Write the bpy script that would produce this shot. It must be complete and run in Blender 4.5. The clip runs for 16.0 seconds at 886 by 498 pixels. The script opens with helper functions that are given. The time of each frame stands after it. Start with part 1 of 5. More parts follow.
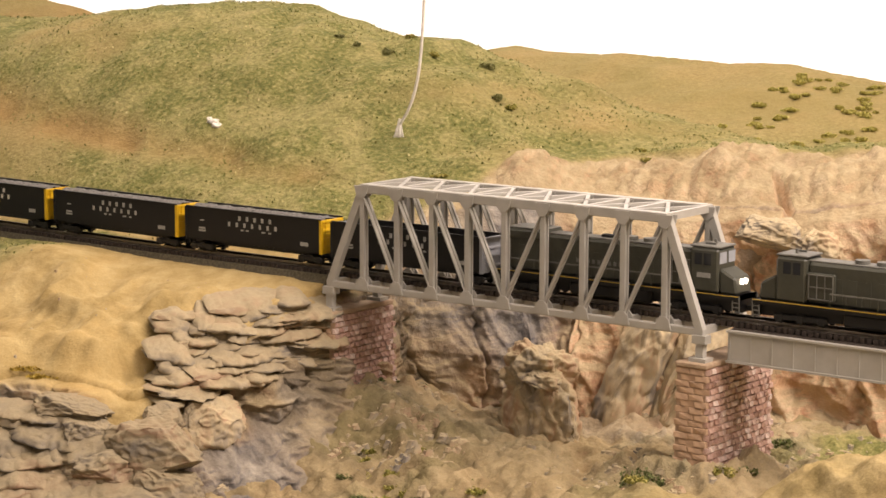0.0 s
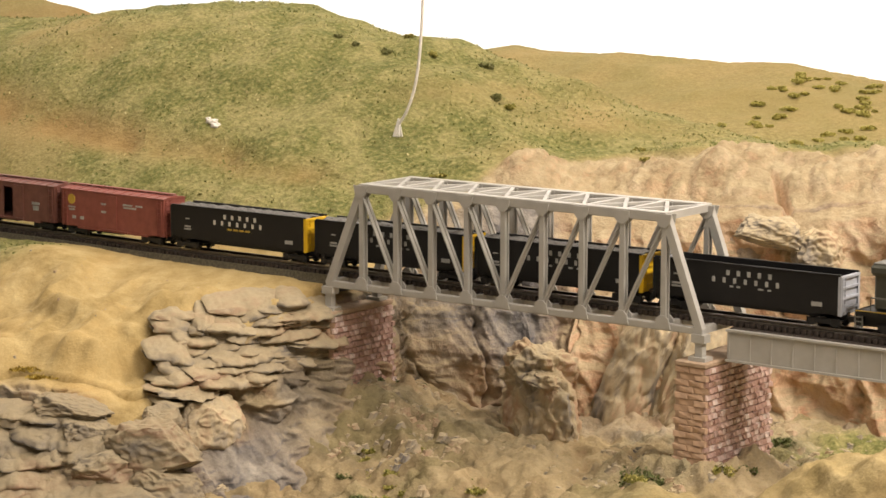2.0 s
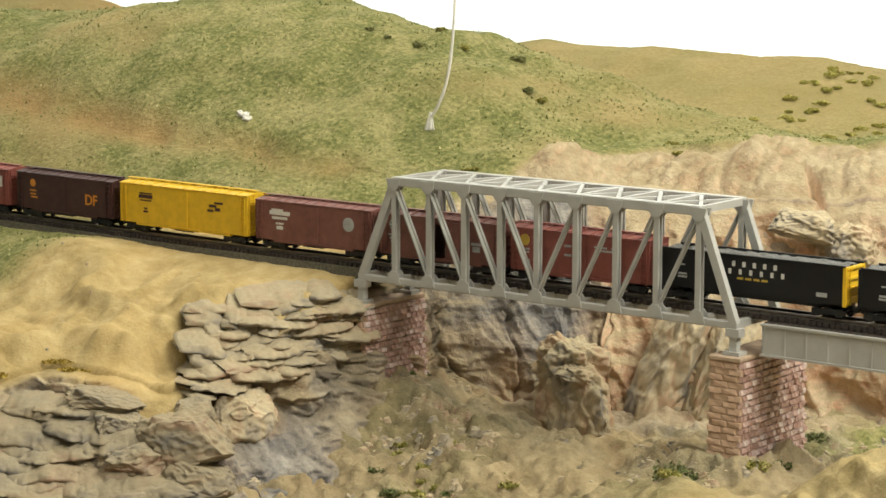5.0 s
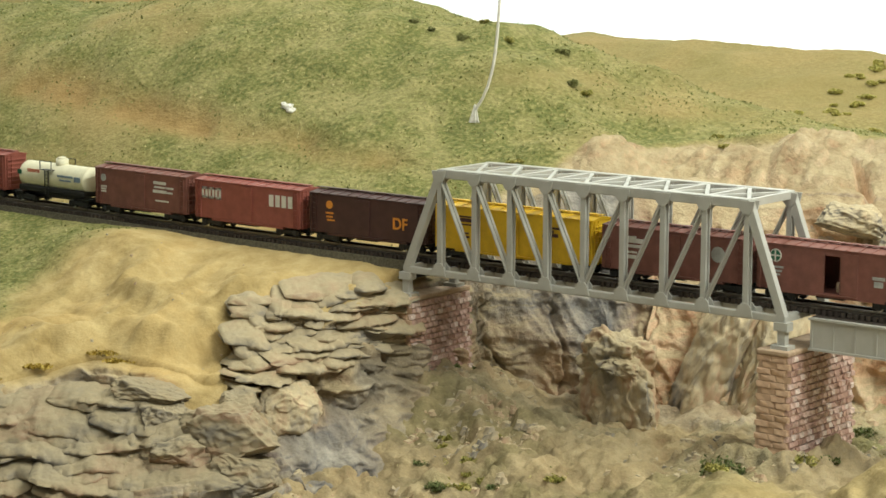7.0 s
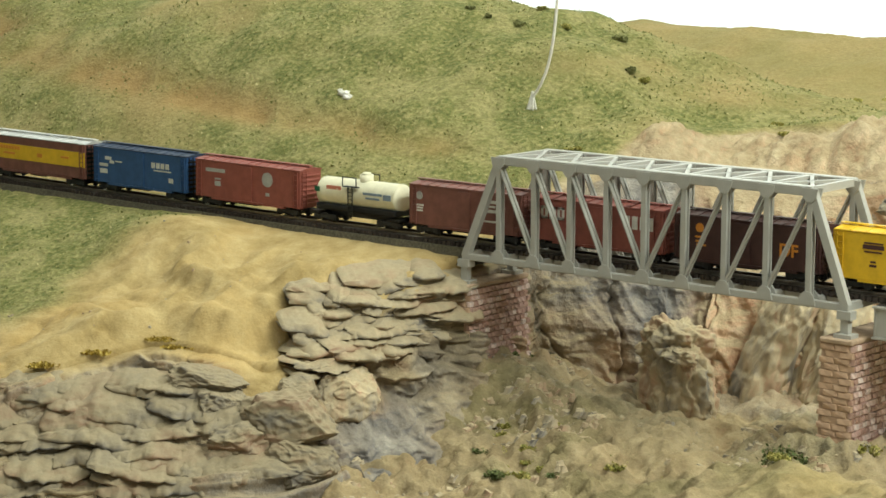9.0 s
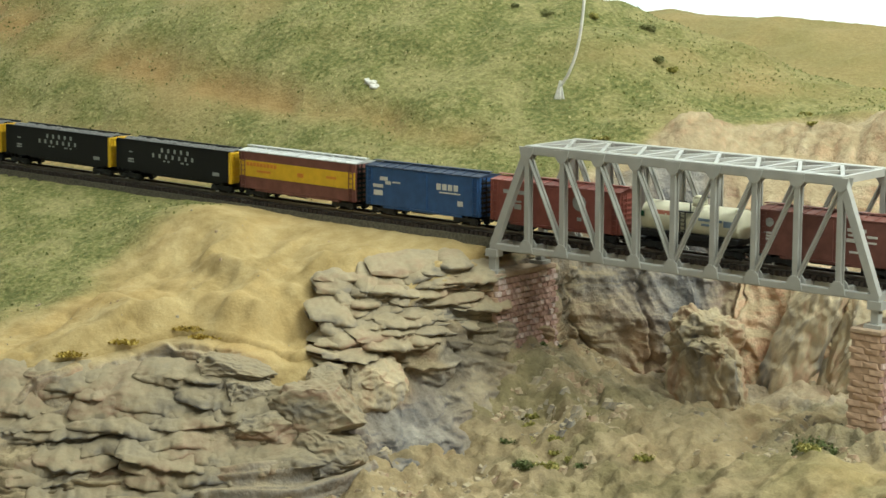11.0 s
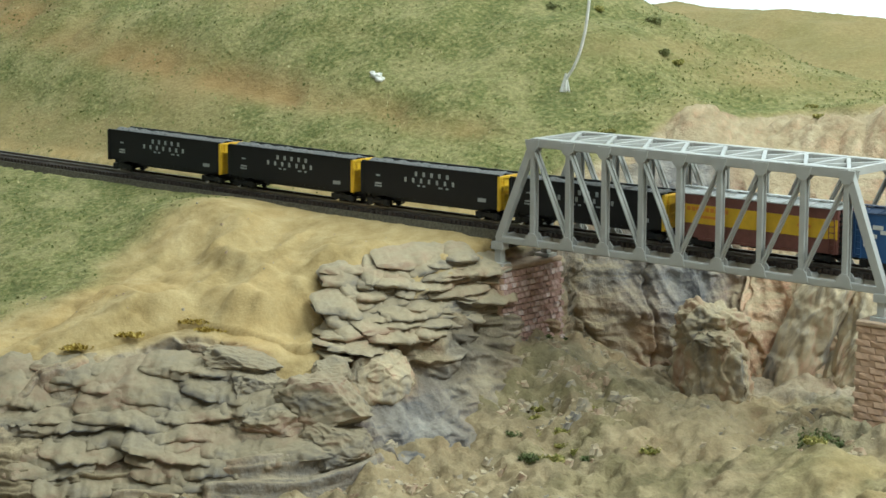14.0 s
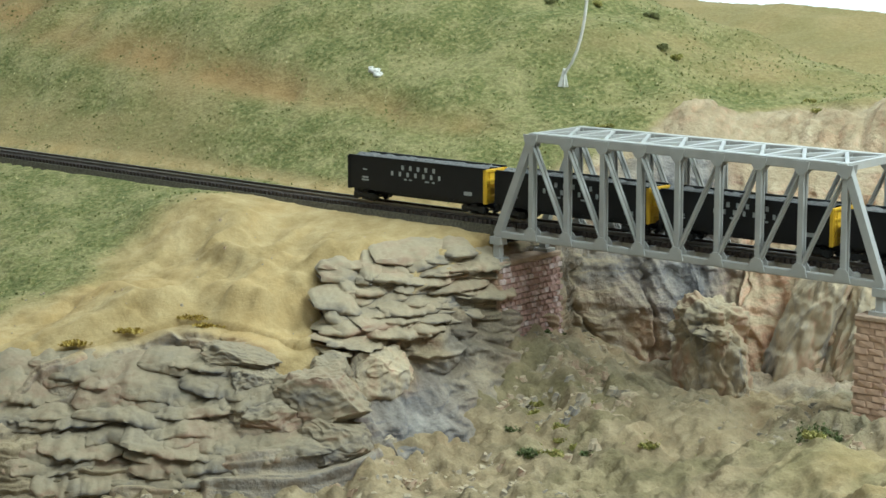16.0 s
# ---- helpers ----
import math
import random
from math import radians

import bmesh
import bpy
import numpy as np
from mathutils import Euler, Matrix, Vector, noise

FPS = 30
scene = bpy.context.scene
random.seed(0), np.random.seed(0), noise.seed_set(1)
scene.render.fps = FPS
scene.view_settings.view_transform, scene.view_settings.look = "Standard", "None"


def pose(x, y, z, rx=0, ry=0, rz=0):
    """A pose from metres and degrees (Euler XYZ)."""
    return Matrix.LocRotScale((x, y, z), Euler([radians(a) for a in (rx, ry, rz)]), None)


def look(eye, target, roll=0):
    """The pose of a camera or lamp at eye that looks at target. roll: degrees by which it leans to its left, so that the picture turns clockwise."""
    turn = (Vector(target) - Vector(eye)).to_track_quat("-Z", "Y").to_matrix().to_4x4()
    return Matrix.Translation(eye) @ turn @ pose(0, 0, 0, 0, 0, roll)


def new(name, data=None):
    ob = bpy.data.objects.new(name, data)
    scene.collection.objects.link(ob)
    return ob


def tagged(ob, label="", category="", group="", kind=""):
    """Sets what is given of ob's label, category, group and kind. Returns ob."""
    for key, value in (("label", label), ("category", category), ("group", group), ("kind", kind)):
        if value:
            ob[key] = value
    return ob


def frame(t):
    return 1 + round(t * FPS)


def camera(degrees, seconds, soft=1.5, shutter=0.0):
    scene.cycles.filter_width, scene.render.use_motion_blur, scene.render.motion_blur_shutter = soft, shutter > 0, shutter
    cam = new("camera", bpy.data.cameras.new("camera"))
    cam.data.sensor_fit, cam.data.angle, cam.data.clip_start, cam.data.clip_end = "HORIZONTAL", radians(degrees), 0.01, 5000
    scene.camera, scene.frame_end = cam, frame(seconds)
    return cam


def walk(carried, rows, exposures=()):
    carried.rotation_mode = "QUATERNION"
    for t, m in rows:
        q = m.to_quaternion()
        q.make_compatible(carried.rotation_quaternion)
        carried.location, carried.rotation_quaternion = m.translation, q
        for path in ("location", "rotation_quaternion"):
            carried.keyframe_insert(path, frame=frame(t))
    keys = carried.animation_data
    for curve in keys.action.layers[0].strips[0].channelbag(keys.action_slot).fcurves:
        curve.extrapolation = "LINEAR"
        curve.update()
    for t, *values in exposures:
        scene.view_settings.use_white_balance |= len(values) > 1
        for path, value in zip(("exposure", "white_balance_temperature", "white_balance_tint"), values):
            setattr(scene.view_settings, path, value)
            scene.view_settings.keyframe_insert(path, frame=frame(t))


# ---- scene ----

# ---- camera ----
cam = camera(22.18, 16.0, soft=1.6)
PATH = [
    (0.0, look((0.8309, -1.0139, 0.2156), (0.0560, 0.0120, 0.0233), 0.17)),
    (0.5, look((0.8314, -1.0139, 0.2158), (0.0576, 0.0127, 0.0222), 0.05)),
    (1.0, look((0.8317, -1.0139, 0.2158), (0.0586, 0.0134, 0.0234), 0.09)),
    (1.5, look((0.8314, -1.0139, 0.2158), (0.0578, 0.0129, 0.0230), 0.07)),
    (2.0, look((0.8310, -1.0139, 0.2157), (0.0564, 0.0122, 0.0231), 0.05)),
    (2.5, look((0.8304, -1.0139, 0.2155), (0.0546, 0.0112, 0.0227), 0.14)),
    (3.0, look((0.8298, -1.0140, 0.2154), (0.0527, 0.0101, 0.0221), 0.12)),
    (3.5, look((0.8286, -1.0140, 0.2151), (0.0489, 0.0076, 0.0191), 0.12)),
    (5.8, look((0.8225, -1.0144, 0.2137), (0.0298, -0.0028, 0.0182), 0.18)),
    (6.0, look((0.8213, -1.0145, 0.2134), (0.0261, -0.0050, 0.0172), 0.21)),
    (6.5, look((0.8194, -1.0146, 0.2129), (0.0203, -0.0085, 0.0152), 0.16)),
    (7.0, look((0.8184, -1.0147, 0.2127), (0.0172, -0.0104, 0.0139), 0.18)),
    (7.5, look((0.8161, -1.0148, 0.2122), (0.0101, -0.0144, 0.0131), 0.19)),
    (8.0, look((0.8141, -1.0149, 0.2117), (0.0039, -0.0184, 0.0102), 0.20)),
    (8.5, look((0.8116, -1.0151, 0.2111), (-0.0037, -0.0230, 0.0085), 0.13)),
    (9.0, look((0.8089, -1.0152, 0.2105), (-0.0118, -0.0281, 0.0056), 0.17)),
    (9.2, look((0.8082, -1.0153, 0.2103), (-0.0140, -0.0294, 0.0055), 0.16)),
    (11.5, look((0.8036, -1.0156, 0.2092), (-0.0275, -0.0385, -0.0019), 0.15)),
    (12.0, look((0.8029, -1.0156, 0.2090), (-0.0297, -0.0397, -0.0018), 0.16)),
    (12.5, look((0.8027, -1.0156, 0.2090), (-0.0302, -0.0402, -0.0028), 0.14)),
    (13.0, look((0.8030, -1.0156, 0.2091), (-0.0292, -0.0399, -0.0044), 0.16)),
    (13.5, look((0.8036, -1.0156, 0.2092), (-0.0273, -0.0388, -0.0044), 0.12)),
    (14.0, look((0.8034, -1.0156, 0.2092), (-0.0277, -0.0392, -0.0049), 0.11)),
    (14.5, look((0.8030, -1.0156, 0.2091), (-0.0289, -0.0400, -0.0059), 0.10)),
    (15.0, look((0.8034, -1.0156, 0.2092), (-0.0276, -0.0393, -0.0059), 0.10)),
    (15.5, look((0.8031, -1.0156, 0.2091), (-0.0284, -0.0399, -0.0066), 0.08)),
    (16.0, look((0.8036, -1.0155, 0.2092), (-0.0267, -0.0391, -0.0076), -0.00)),
]
walk(cam, PATH, exposures=[
    (0.0, -0.03, 7200, 25), (1.5, -0.04, 7000, 20), (3.5, -0.04, 6500, 11), (6.0, -0.04, 6150, 1), (9.0, -0.08, 5950, -4),
    (11.5, -0.13, 5600, -5), (16.0, -0.15, 5000, -4)])

# ---- light ----
world = bpy.data.worlds.new("room_air")
scene.world = world
world.use_nodes = True
world.node_tree.nodes["Background"].inputs[0].default_value = (1.0, 0.95, 0.88, 1)
world.node_tree.nodes["Background"].inputs[1].default_value = 0.10


def ceiling_or_fill_lamp(x, y, z, sx, sy, watts, colour):
    d = bpy.data.lights.new("lamp", "AREA")
    d.shape, d.size, d.size_y, d.energy, d.color = "RECTANGLE", sx, sy, watts, colour
    o = new("ceiling_or_fill_lamp", d)
    o.matrix_world = pose(x, y, z)
    return o


ceiling_or_fill_lamp(1.25, -0.02, 1.28, 0.16, 1.3, 59, (1.0, 0.94, 0.83))
# weaker unseen lamps added as fill: over the hill, then over the camera
ceiling_or_fill_lamp(-0.5, 0.4, 1.28, 0.16, 1.3, 14, (1.0, 0.95, 0.85))
ceiling_or_fill_lamp(0.6, -1.0, 1.28, 0.6, 0.3, 6, (1.0, 0.95, 0.86))


# ---- materials ----
def nodes(name, rough=0.7, metal=0.0, spec=0.4):
    m = bpy.data.materials.new(name)
    m.use_nodes = True
    nt = m.node_tree
    b = nt.nodes["Principled BSDF"]
    b.inputs["Roughness"].default_value = rough
    b.inputs["Metallic"].default_value = metal
    b.inputs["Specular IOR Level"].default_value = spec
    return m, nt, b


def noise_node(nt, scale, detail=4, rough=0.6, vec=None, coord="Object"):
    n = nt.nodes.new("ShaderNodeTexNoise")
    n.inputs["Scale"].default_value = scale
    n.inputs["Detail"].default_value = detail
    n.inputs["Roughness"].default_value = rough
    if vec is None:
        vec = nt.nodes.new("ShaderNodeTexCoord").outputs[coord]
    nt.links.new(vec, n.inputs["Vector"])
    return n


def ramp(nt, fac, stops):
    r = nt.nodes.new("ShaderNodeValToRGB")
    el = r.color_ramp.elements
    while len(el) < len(stops):
        el.new(0.5)
    for e, (p, c) in zip(el, stops):
        e.position, e.color = p, (*c, 1)
    nt.links.new(fac, r.inputs[0])
    return r.outputs[0]


def mix(nt, fac, a, b, mode="MIX"):
    n = nt.nodes.new("ShaderNodeMix")
    n.data_type, n.blend_type = "RGBA", mode
    for sock, v in ((n.inputs[0], fac), (n.inputs[6], a), (n.inputs[7], b)):
        if isinstance(v, (int, float)):
            sock.default_value = v
        elif isinstance(v, tuple):
            sock.default_value = (*v, 1)
        else:
            nt.links.new(v, sock)
    return n.outputs[2]


def bump(nt, b, height, strength, dist):
    n = nt.nodes.new("ShaderNodeBump")
    n.inputs["Strength"].default_value, n.inputs["Distance"].default_value = strength, dist
    nt.links.new(height, n.inputs["Height"])
    nt.links.new(n.outputs[0], b.inputs["Normal"])


def paint(name, c, rough=0.5, metal=0.0, var=0.25, scale=180.0, wear=None):
    """Moulded, painted plastic or metal with faint grime and grain."""
    m, nt, b = nodes(name, rough, metal)
    n = noise_node(nt, scale, 5, 0.65)
    dark = tuple(v * (1 - var) for v in c)
    light = tuple(min(1, v * (1 + var * 0.5)) for v in c)
    col = ramp(nt, n.outputs[0], [(0.3, dark), (0.7, light)])
    if wear:
        n2 = noise_node(nt, scale * 0.22, 6, 0.7)
        col = mix(nt, ramp(nt, n2.outputs[0], [(0.52, (0, 0, 0)), (0.72, (0.7, 0.7, 0.7))]), col, wear)
    nt.links.new(col, b.inputs["Base Color"])
    bump(nt, b, n.outputs[0], 0.15, 0.0004)
    return m


def attr(nt, name):
    a = nt.nodes.new("ShaderNodeAttribute")
    a.attribute_name = name
    return a.outputs["Fac"]


def terrain_material():
    m, nt, b = nodes("painted_plaster_ground", 0.9, 0, 0.15)
    big = noise_node(nt, 14, 5, 0.6)
    mid = noise_node(nt, 60, 6, 0.65)
    fine = noise_node(nt, 300, 4, 0.6)
    grit = noise_node(nt, 1100, 3, 0.7)
    sand = ramp(nt, mid.outputs[0], [(0.3, (0.30, 0.215, 0.085)), (0.5, (0.41, 0.307, 0.138)), (0.72, (0.51, 0.40, 0.20))])
    sand = mix(nt, ramp(nt, big.outputs[0], [(0.5, (0, 0, 0)), (0.7, (0.6, 0.6, 0.6))]), sand, (0.5, 0.34, 0.13))
    grass = ramp(nt, fine.outputs[0], [(0.3, (0.088, 0.10, 0.030)), (0.5, (0.18, 0.184, 0.06)), (0.7, (0.345, 0.31, 0.132))])
    patch = noise_node(nt, 24, 6, 0.7)
    grass = mix(nt, ramp(nt, patch.outputs[0], [(0.46, (0, 0, 0)), (0.66, (0.6, 0.6, 0.6))]), grass, (0.42, 0.36, 0.17))
    grass = mix(nt, ramp(nt, patch.outputs[0], [(0.32, (0.5, 0.5, 0.5)), (0.46, (0, 0, 0))]), grass, (0.11, 0.12, 0.04))
    dry = ramp(nt, fine.outputs[0], [(0.3, (0.31, 0.23, 0.095)), (0.7, (0.38, 0.29, 0.135))])
    dry = mix(nt, ramp(nt, big.outputs[0], [(0.42, (0.6, 0.6, 0.6)), (0.6, (0, 0, 0))]), dry, (0.25, 0.215, 0.085))
    grass = mix(nt, attr(nt, "dry"), grass, dry)
    grass = mix(nt, attr(nt, "soil"), grass, ramp(nt, mid.outputs[0], [(0.3, (0.25, 0.155, 0.058)), (0.7, (0.36, 0.24, 0.10))]))
    # rock: grey, violet, rust and cream washes
    wash = noise_node(nt, 22, 6, 0.7)
    rock = ramp(nt, wash.outputs[0], [(0.3, (0.20, 0.18, 0.165)), (0.42, (0.33, 0.29, 0.24)), (0.52, (0.42, 0.33, 0.225)),
                                      (0.62, (0.42, 0.25, 0.16)), (0.75, (0.54, 0.43, 0.29))])
    rock = mix(nt, attr(nt, "red"), rock, ramp(nt, mid.outputs[0], [(0.30, (0.44, 0.23, 0.145)), (0.45, (0.58, 0.39, 0.245)), (0.72, (0.67, 0.53, 0.38))]))
    rock = mix(nt, attr(nt, "grey"), rock, ramp(nt, mid.outputs[0], [(0.3, (0.10, 0.10, 0.11)), (0.5, (0.185, 0.18, 0.185)), (0.72, (0.36, 0.345, 0.32))]))
    geo = nt.nodes.new("ShaderNodeNewGeometry")
    sep = nt.nodes.new("ShaderNodeSeparateXYZ")
    nt.links.new(geo.outputs["True Normal"], sep.inputs[0])
    # rock turns tan where its faces point up, less so where it is grey
    upward = ramp(nt, sep.outputs[2], [(0.2, (0, 0, 0)), (0.75, (0.85, 0.85, 0.85))])
    keep = nt.nodes.new("ShaderNodeMath")
    keep.operation = "MULTIPLY_ADD"
    nt.links.new(attr(nt, "grey"), keep.inputs[0])
    keep.inputs[1].default_value, keep.inputs[2].default_value = -0.75, 1.0
    upward = mix(nt, 1.0, upward, keep.outputs[0], "MULTIPLY")
    rock = mix(nt, upward, rock, ramp(nt, mid.outputs[0], [(0.32, (0.26, 0.205, 0.12)), (0.5, (0.37, 0.30, 0.18)), (0.7, (0.48, 0.40, 0.255))]))
    col = mix(nt, attr(nt, "rock"), sand, rock)
    # darker brown over the canyon floor and down the near cliffs
    col = mix(nt, attr(nt, "brown_tone"), col, ramp(nt, mid.outputs[0], [(0.32, (0.13, 0.102, 0.055)), (0.5, (0.225, 0.175, 0.096)), (0.7, (0.37, 0.295, 0.17))]))
    col = mix(nt, attr(nt, "grass"), col, grass)
    col = mix(nt, 0.35, col, ramp(nt, grit.outputs[0], [(0.3, (0.55, 0.55, 0.55)), (0.7, (1.25, 1.2, 1.15))]), "MULTIPLY")
    nt.links.new(col, b.inputs["Base Color"])
    add = nt.nodes.new("ShaderNodeMath")
    add.operation = "MULTIPLY_ADD"
    low = nt.nodes.new("ShaderNodeMath")
    low.operation = "MULTIPLY"
    nt.links.new(mid.outputs[0], low.inputs[0])
    nt.links.new(low.outputs[0], add.inputs[0])
    add.inputs[1].default_value = 1.6
    cover = nt.nodes.new("ShaderNodeMath")
    cover.operation, cover.use_clamp = "MULTIPLY_ADD", True
    nt.links.new(attr(nt, "rock"), cover.inputs[0])
    cover.inputs[1].default_value = 0.8
    worn = nt.nodes.new("ShaderNodeMath")
    worn.operation = "MULTIPLY_ADD"
    nt.links.new(attr(nt, "dry"), worn.inputs[0])
    worn.inputs[1].default_value = -0.8
    nt.links.new(attr(nt, "grass"), worn.inputs[2])
    nt.links.new(worn.outputs[0], cover.inputs[2])
    soft = nt.nodes.new("ShaderNodeMath")
    soft.operation = "MULTIPLY_ADD"
    nt.links.new(cover.outputs[0], soft.inputs[0])
    soft.inputs[1].default_value, soft.inputs[2].default_value = 0.65, 0.35
    nt.links.new(soft.outputs[0], low.inputs[1])
    prod = nt.nodes.new("ShaderNodeMath")
    prod.operation = "MULTIPLY"
    nt.links.new(soft.outputs[0], prod.inputs[0])
    nt.links.new(fine.outputs[0], prod.inputs[1])
    nt.links.new(prod.outputs[0], add.inputs[2])
    bump(nt, b, add.outputs[0], 0.6, 0.0034)
    return m


MAT_GROUND = terrain_material()
MAT_STEEL = paint("grey_bridge_paint", (0.43, 0.42, 0.385), 0.3, 0.0, 0.10, 90, (0.38, 0.35, 0.30))
MAT_RAIL = paint("blackened_rail", (0.20, 0.175, 0.145), 0.35, 0.6, 0.3)
MAT_TIE = paint("dark_brown_tie", (0.05, 0.038, 0.03), 0.8, 0, 0.4, 300)
MAT_BALLAST = paint("dark_ballast", (0.12, 0.105, 0.07), 0.95, 0, 0.55, 700)
MAT_BLACK = paint("black_car_paint", (0.0055, 0.0055, 0.006), 0.55, 0, 0.3)
MAT_YELLOW = paint("yellow_paint", (0.70, 0.44, 0.018), 0.5, 0, 0.15)
MAT_WHITE = paint("white_lettering", (0.62, 0.6, 0.55), 0.6, 0, 0.2)
MAT_WALL = paint("white_plaster", (0.8, 0.78, 0.74), 0.9, 0, 0.05, 6)


# ---- mesh helpers ----
def link(name, bm, material, parent=None, label="", smooth=False):
    me = bpy.data.meshes.new(name)
    bm.to_mesh(me)
    bm.free()
    for m in (material if isinstance(material, (list, tuple)) else [material]):
        me.materials.append(m)
    if smooth:
        me.polygons.foreach_set("use_smooth", [True] * len(me.polygons))
    o = new(name, me)
    if parent is not None:
        o.parent = parent
    if label:
        o["label"] = label
    return o


def part(name, bm, material, parent, label="", smooth=False):
    return link(name, bm, material, parent, label, smooth)


def empty(name, m=None):
    o = new(name)
    if m is not None:
        o.matrix_world = m
    return o


def box(bm, x0, x1, y0, y1, z0, z1, bevel=0.0):
    r = bmesh.ops.create_cube(bm, size=1.0)
    vs = r["verts"]
    for v in vs:
        v.co = Vector(((x0 + x1) / 2 + v.co.x * (x1 - x0), (y0 + y1) / 2 + v.co.y * (y1 - y0), (z0 + z1) / 2 + v.co.z * (z1 - z0)))
    if bevel:
        es = {e for v in vs for e in v.link_edges}
        bmesh.ops.bevel(bm, geom=list(es), offset=bevel, segments=1, affect="EDGES")
    return vs


def boxes(*dims, bevel=0.0):
    bm = bmesh.new()
    for d in dims:
        box(bm, *d, bevel=bevel)
    return bm


def beam(bm, a, b, w, h, up=(0, 0, 1)):
    """A square bar from a to b, w wide and h deep."""
    a, b = Vector(a), Vector(b)
    d = (b - a).normalized()
    s = d.cross(Vector(up)).normalized()
    u = s.cross(d)
    vs = []
    for p in (a, b):
        for i, j in ((-1, -1), (1, -1), (1, 1), (-1, 1)):
            vs.append(bm.verts.new(p + s * (i * w / 2) + u * (j * h / 2)))
    for f in ((3, 2, 1, 0), (4, 5, 6, 7), (0, 1, 5, 4), (1, 2, 6, 5), (2, 3, 7, 6), (3, 0, 4, 7)):
        bm.faces.new([vs[i] for i in f])


def cyl(bm, a, b, r, n=12, r2=None):
    a, b = Vector(a), Vector(b)
    d = b - a
    q = d.to_track_quat("Z", "Y").to_matrix().to_4x4()
    bmesh.ops.create_cone(bm, cap_ends=True, segments=n, radius1=r, radius2=r if r2 is None else r2, depth=d.length,
                          matrix=Matrix.Translation((a + b) / 2) @ q)


# ---- noise for the ground ----
def hash3(i, j, k, seed):
    h = (i * 374761393 + j * 668265263 + k * 2147483647 + seed * 1274126177) & 0xFFFFFFFF
    h = ((h ^ (h >> 13)) * 1274126177) & 0xFFFFFFFF
    return ((h ^ (h >> 16)) & 0xFFFFFF) / float(0xFFFFFF)


def vnoise(x, y, z, seed=0):
    xi, yi, zi = (np.floor(v).astype(np.int64) for v in (x, y, z))
    fx, fy, fz = x - xi, y - yi, z - zi
    fx, fy, fz = (f * f * f * (f * (f * 6 - 15) + 10) for f in (fx, fy, fz))
    out = 0
    for a, wa in ((0, 1 - fx), (1, fx)):
        for b, wb in ((0, 1 - fy), (1, fy)):
            for c, wc in ((0, 1 - fz), (1, fz)):
                out = out + wa * wb * wc * hash3(xi + a, yi + b, zi + c, seed)
    return out * 2 - 1


def fbm(x, y, z, octaves=4, seed=0, gain=0.5):
    s, amp, tot = 0, 1.0, 0
    for o in range(octaves):
        s = s + amp * vnoise(x, y, z, seed + o)
        tot += amp
        amp *= gain
        x, y, z = x * 2.03, y * 2.03, z * 2.03
    return s / tot


def ridged(x, y, z, octaves=4, seed=0):
    s, amp, tot = 0, 1.0, 0
    for o in range(octaves):
        s = s + amp * (1 - 2 * np.abs(vnoise(x, y, z, seed + o)))
        tot += amp
        amp *= 0.5
        x, y, z = x * 2.1, y * 2.1, z * 2.1
    return s / tot


def smooth(a, b, v):
    t = np.clip((v - a) / (b - a), 0, 1)
    return t * t * (3 - 2 * t)


# ---- the ground ----
RIM = np.array([(-2.6, -1.6, -0.3), (-0.30, -0.42, -0.10), (-0.175, -0.25, -0.064), (-0.14, -0.205, -0.053), (-0.115, -0.162, -0.043), (-0.075, -0.152, -0.043),
                (-0.045, -0.140, -0.050), (-0.03, -0.10, -0.038), (-0.012, -0.05, -0.006), (-0.014, 0.05, -0.004), (0.004, 0.092, 0.02), (0.03, 0.125, 0.04),
                (0.07, 0.15, 0.066), (0.16, 0.165, 0.074), (0.27, 0.2, 0.07), (0.5, 0.3, 0.07), (1.2, 0.55, 0.07)])


def rim_field(x, y):
    """Signed distance from the canyon's rim (positive inside the canyon) and the rim's height there."""
    best = np.full(x.shape, 1e9)
    sign = np.ones(x.shape)
    hgt = np.zeros(x.shape)
    for (ax, ay, az), (bx, by, bz) in zip(RIM[:-1], RIM[1:]):
        dx, dy = bx - ax, by - ay
        t = np.clip(((x - ax) * dx + (y - ay) * dy) / (dx * dx + dy * dy), 0, 1)
        px, py = x - ax - t * dx, y - ay - t * dy
        d = np.hypot(px, py)
        near = d < best
        best = np.where(near, d, best)
        side = dx * (y - ay) - dy * (x - ax)
        sign = np.where(near, np.where(side < 0, 1.0, -1.0), sign)
        hgt = np.where(near, az + t * (bz - az), hgt)
    return best * sign, hgt


RIDGE_X = [-1.3, -0.75, -0.7, -0.65, -0.6, -0.55, -0.5, -0.45, -0.4, -0.35, -0.3, -0.25, -0.2, -0.15, -0.1, -0.05, 0.0, 0.05, 0.1, 0.15, 0.3, 1.2]
RIDGE_Z = [0.07, 0.1183, 0.1208, 0.1258, 0.1299, 0.1314, 0.1329, 0.1363, 0.1432, 0.1519, 0.1484, 0.1341, 0.1194, 0.12, 0.1081, 0.0907, 0.0787, 0.064, 0.056, 0.055, 0.06, 0.06]


def bare_slope(x, y, s):
    """The bare pink bank between the canyon's far rim and the grass above it."""
    top = np.interp(x, [-0.03, 0.003, 0.02, 0.04, 0.06, 0.2, 0.3], [-0.018, -0.036, -0.06, -0.08, -0.09, -0.09, -0.07])
    n = fbm(x * 26, y * 26, x * 0, 3, 17) * 0.02
    return smooth(top - 0.008, top + 0.008, s + n) * (y > 0.06)


def grade(x):
    """The line climbs gently away from the bridge."""
    return 0.0088 * np.maximum(0, -0.15 - np.asarray(x, float))


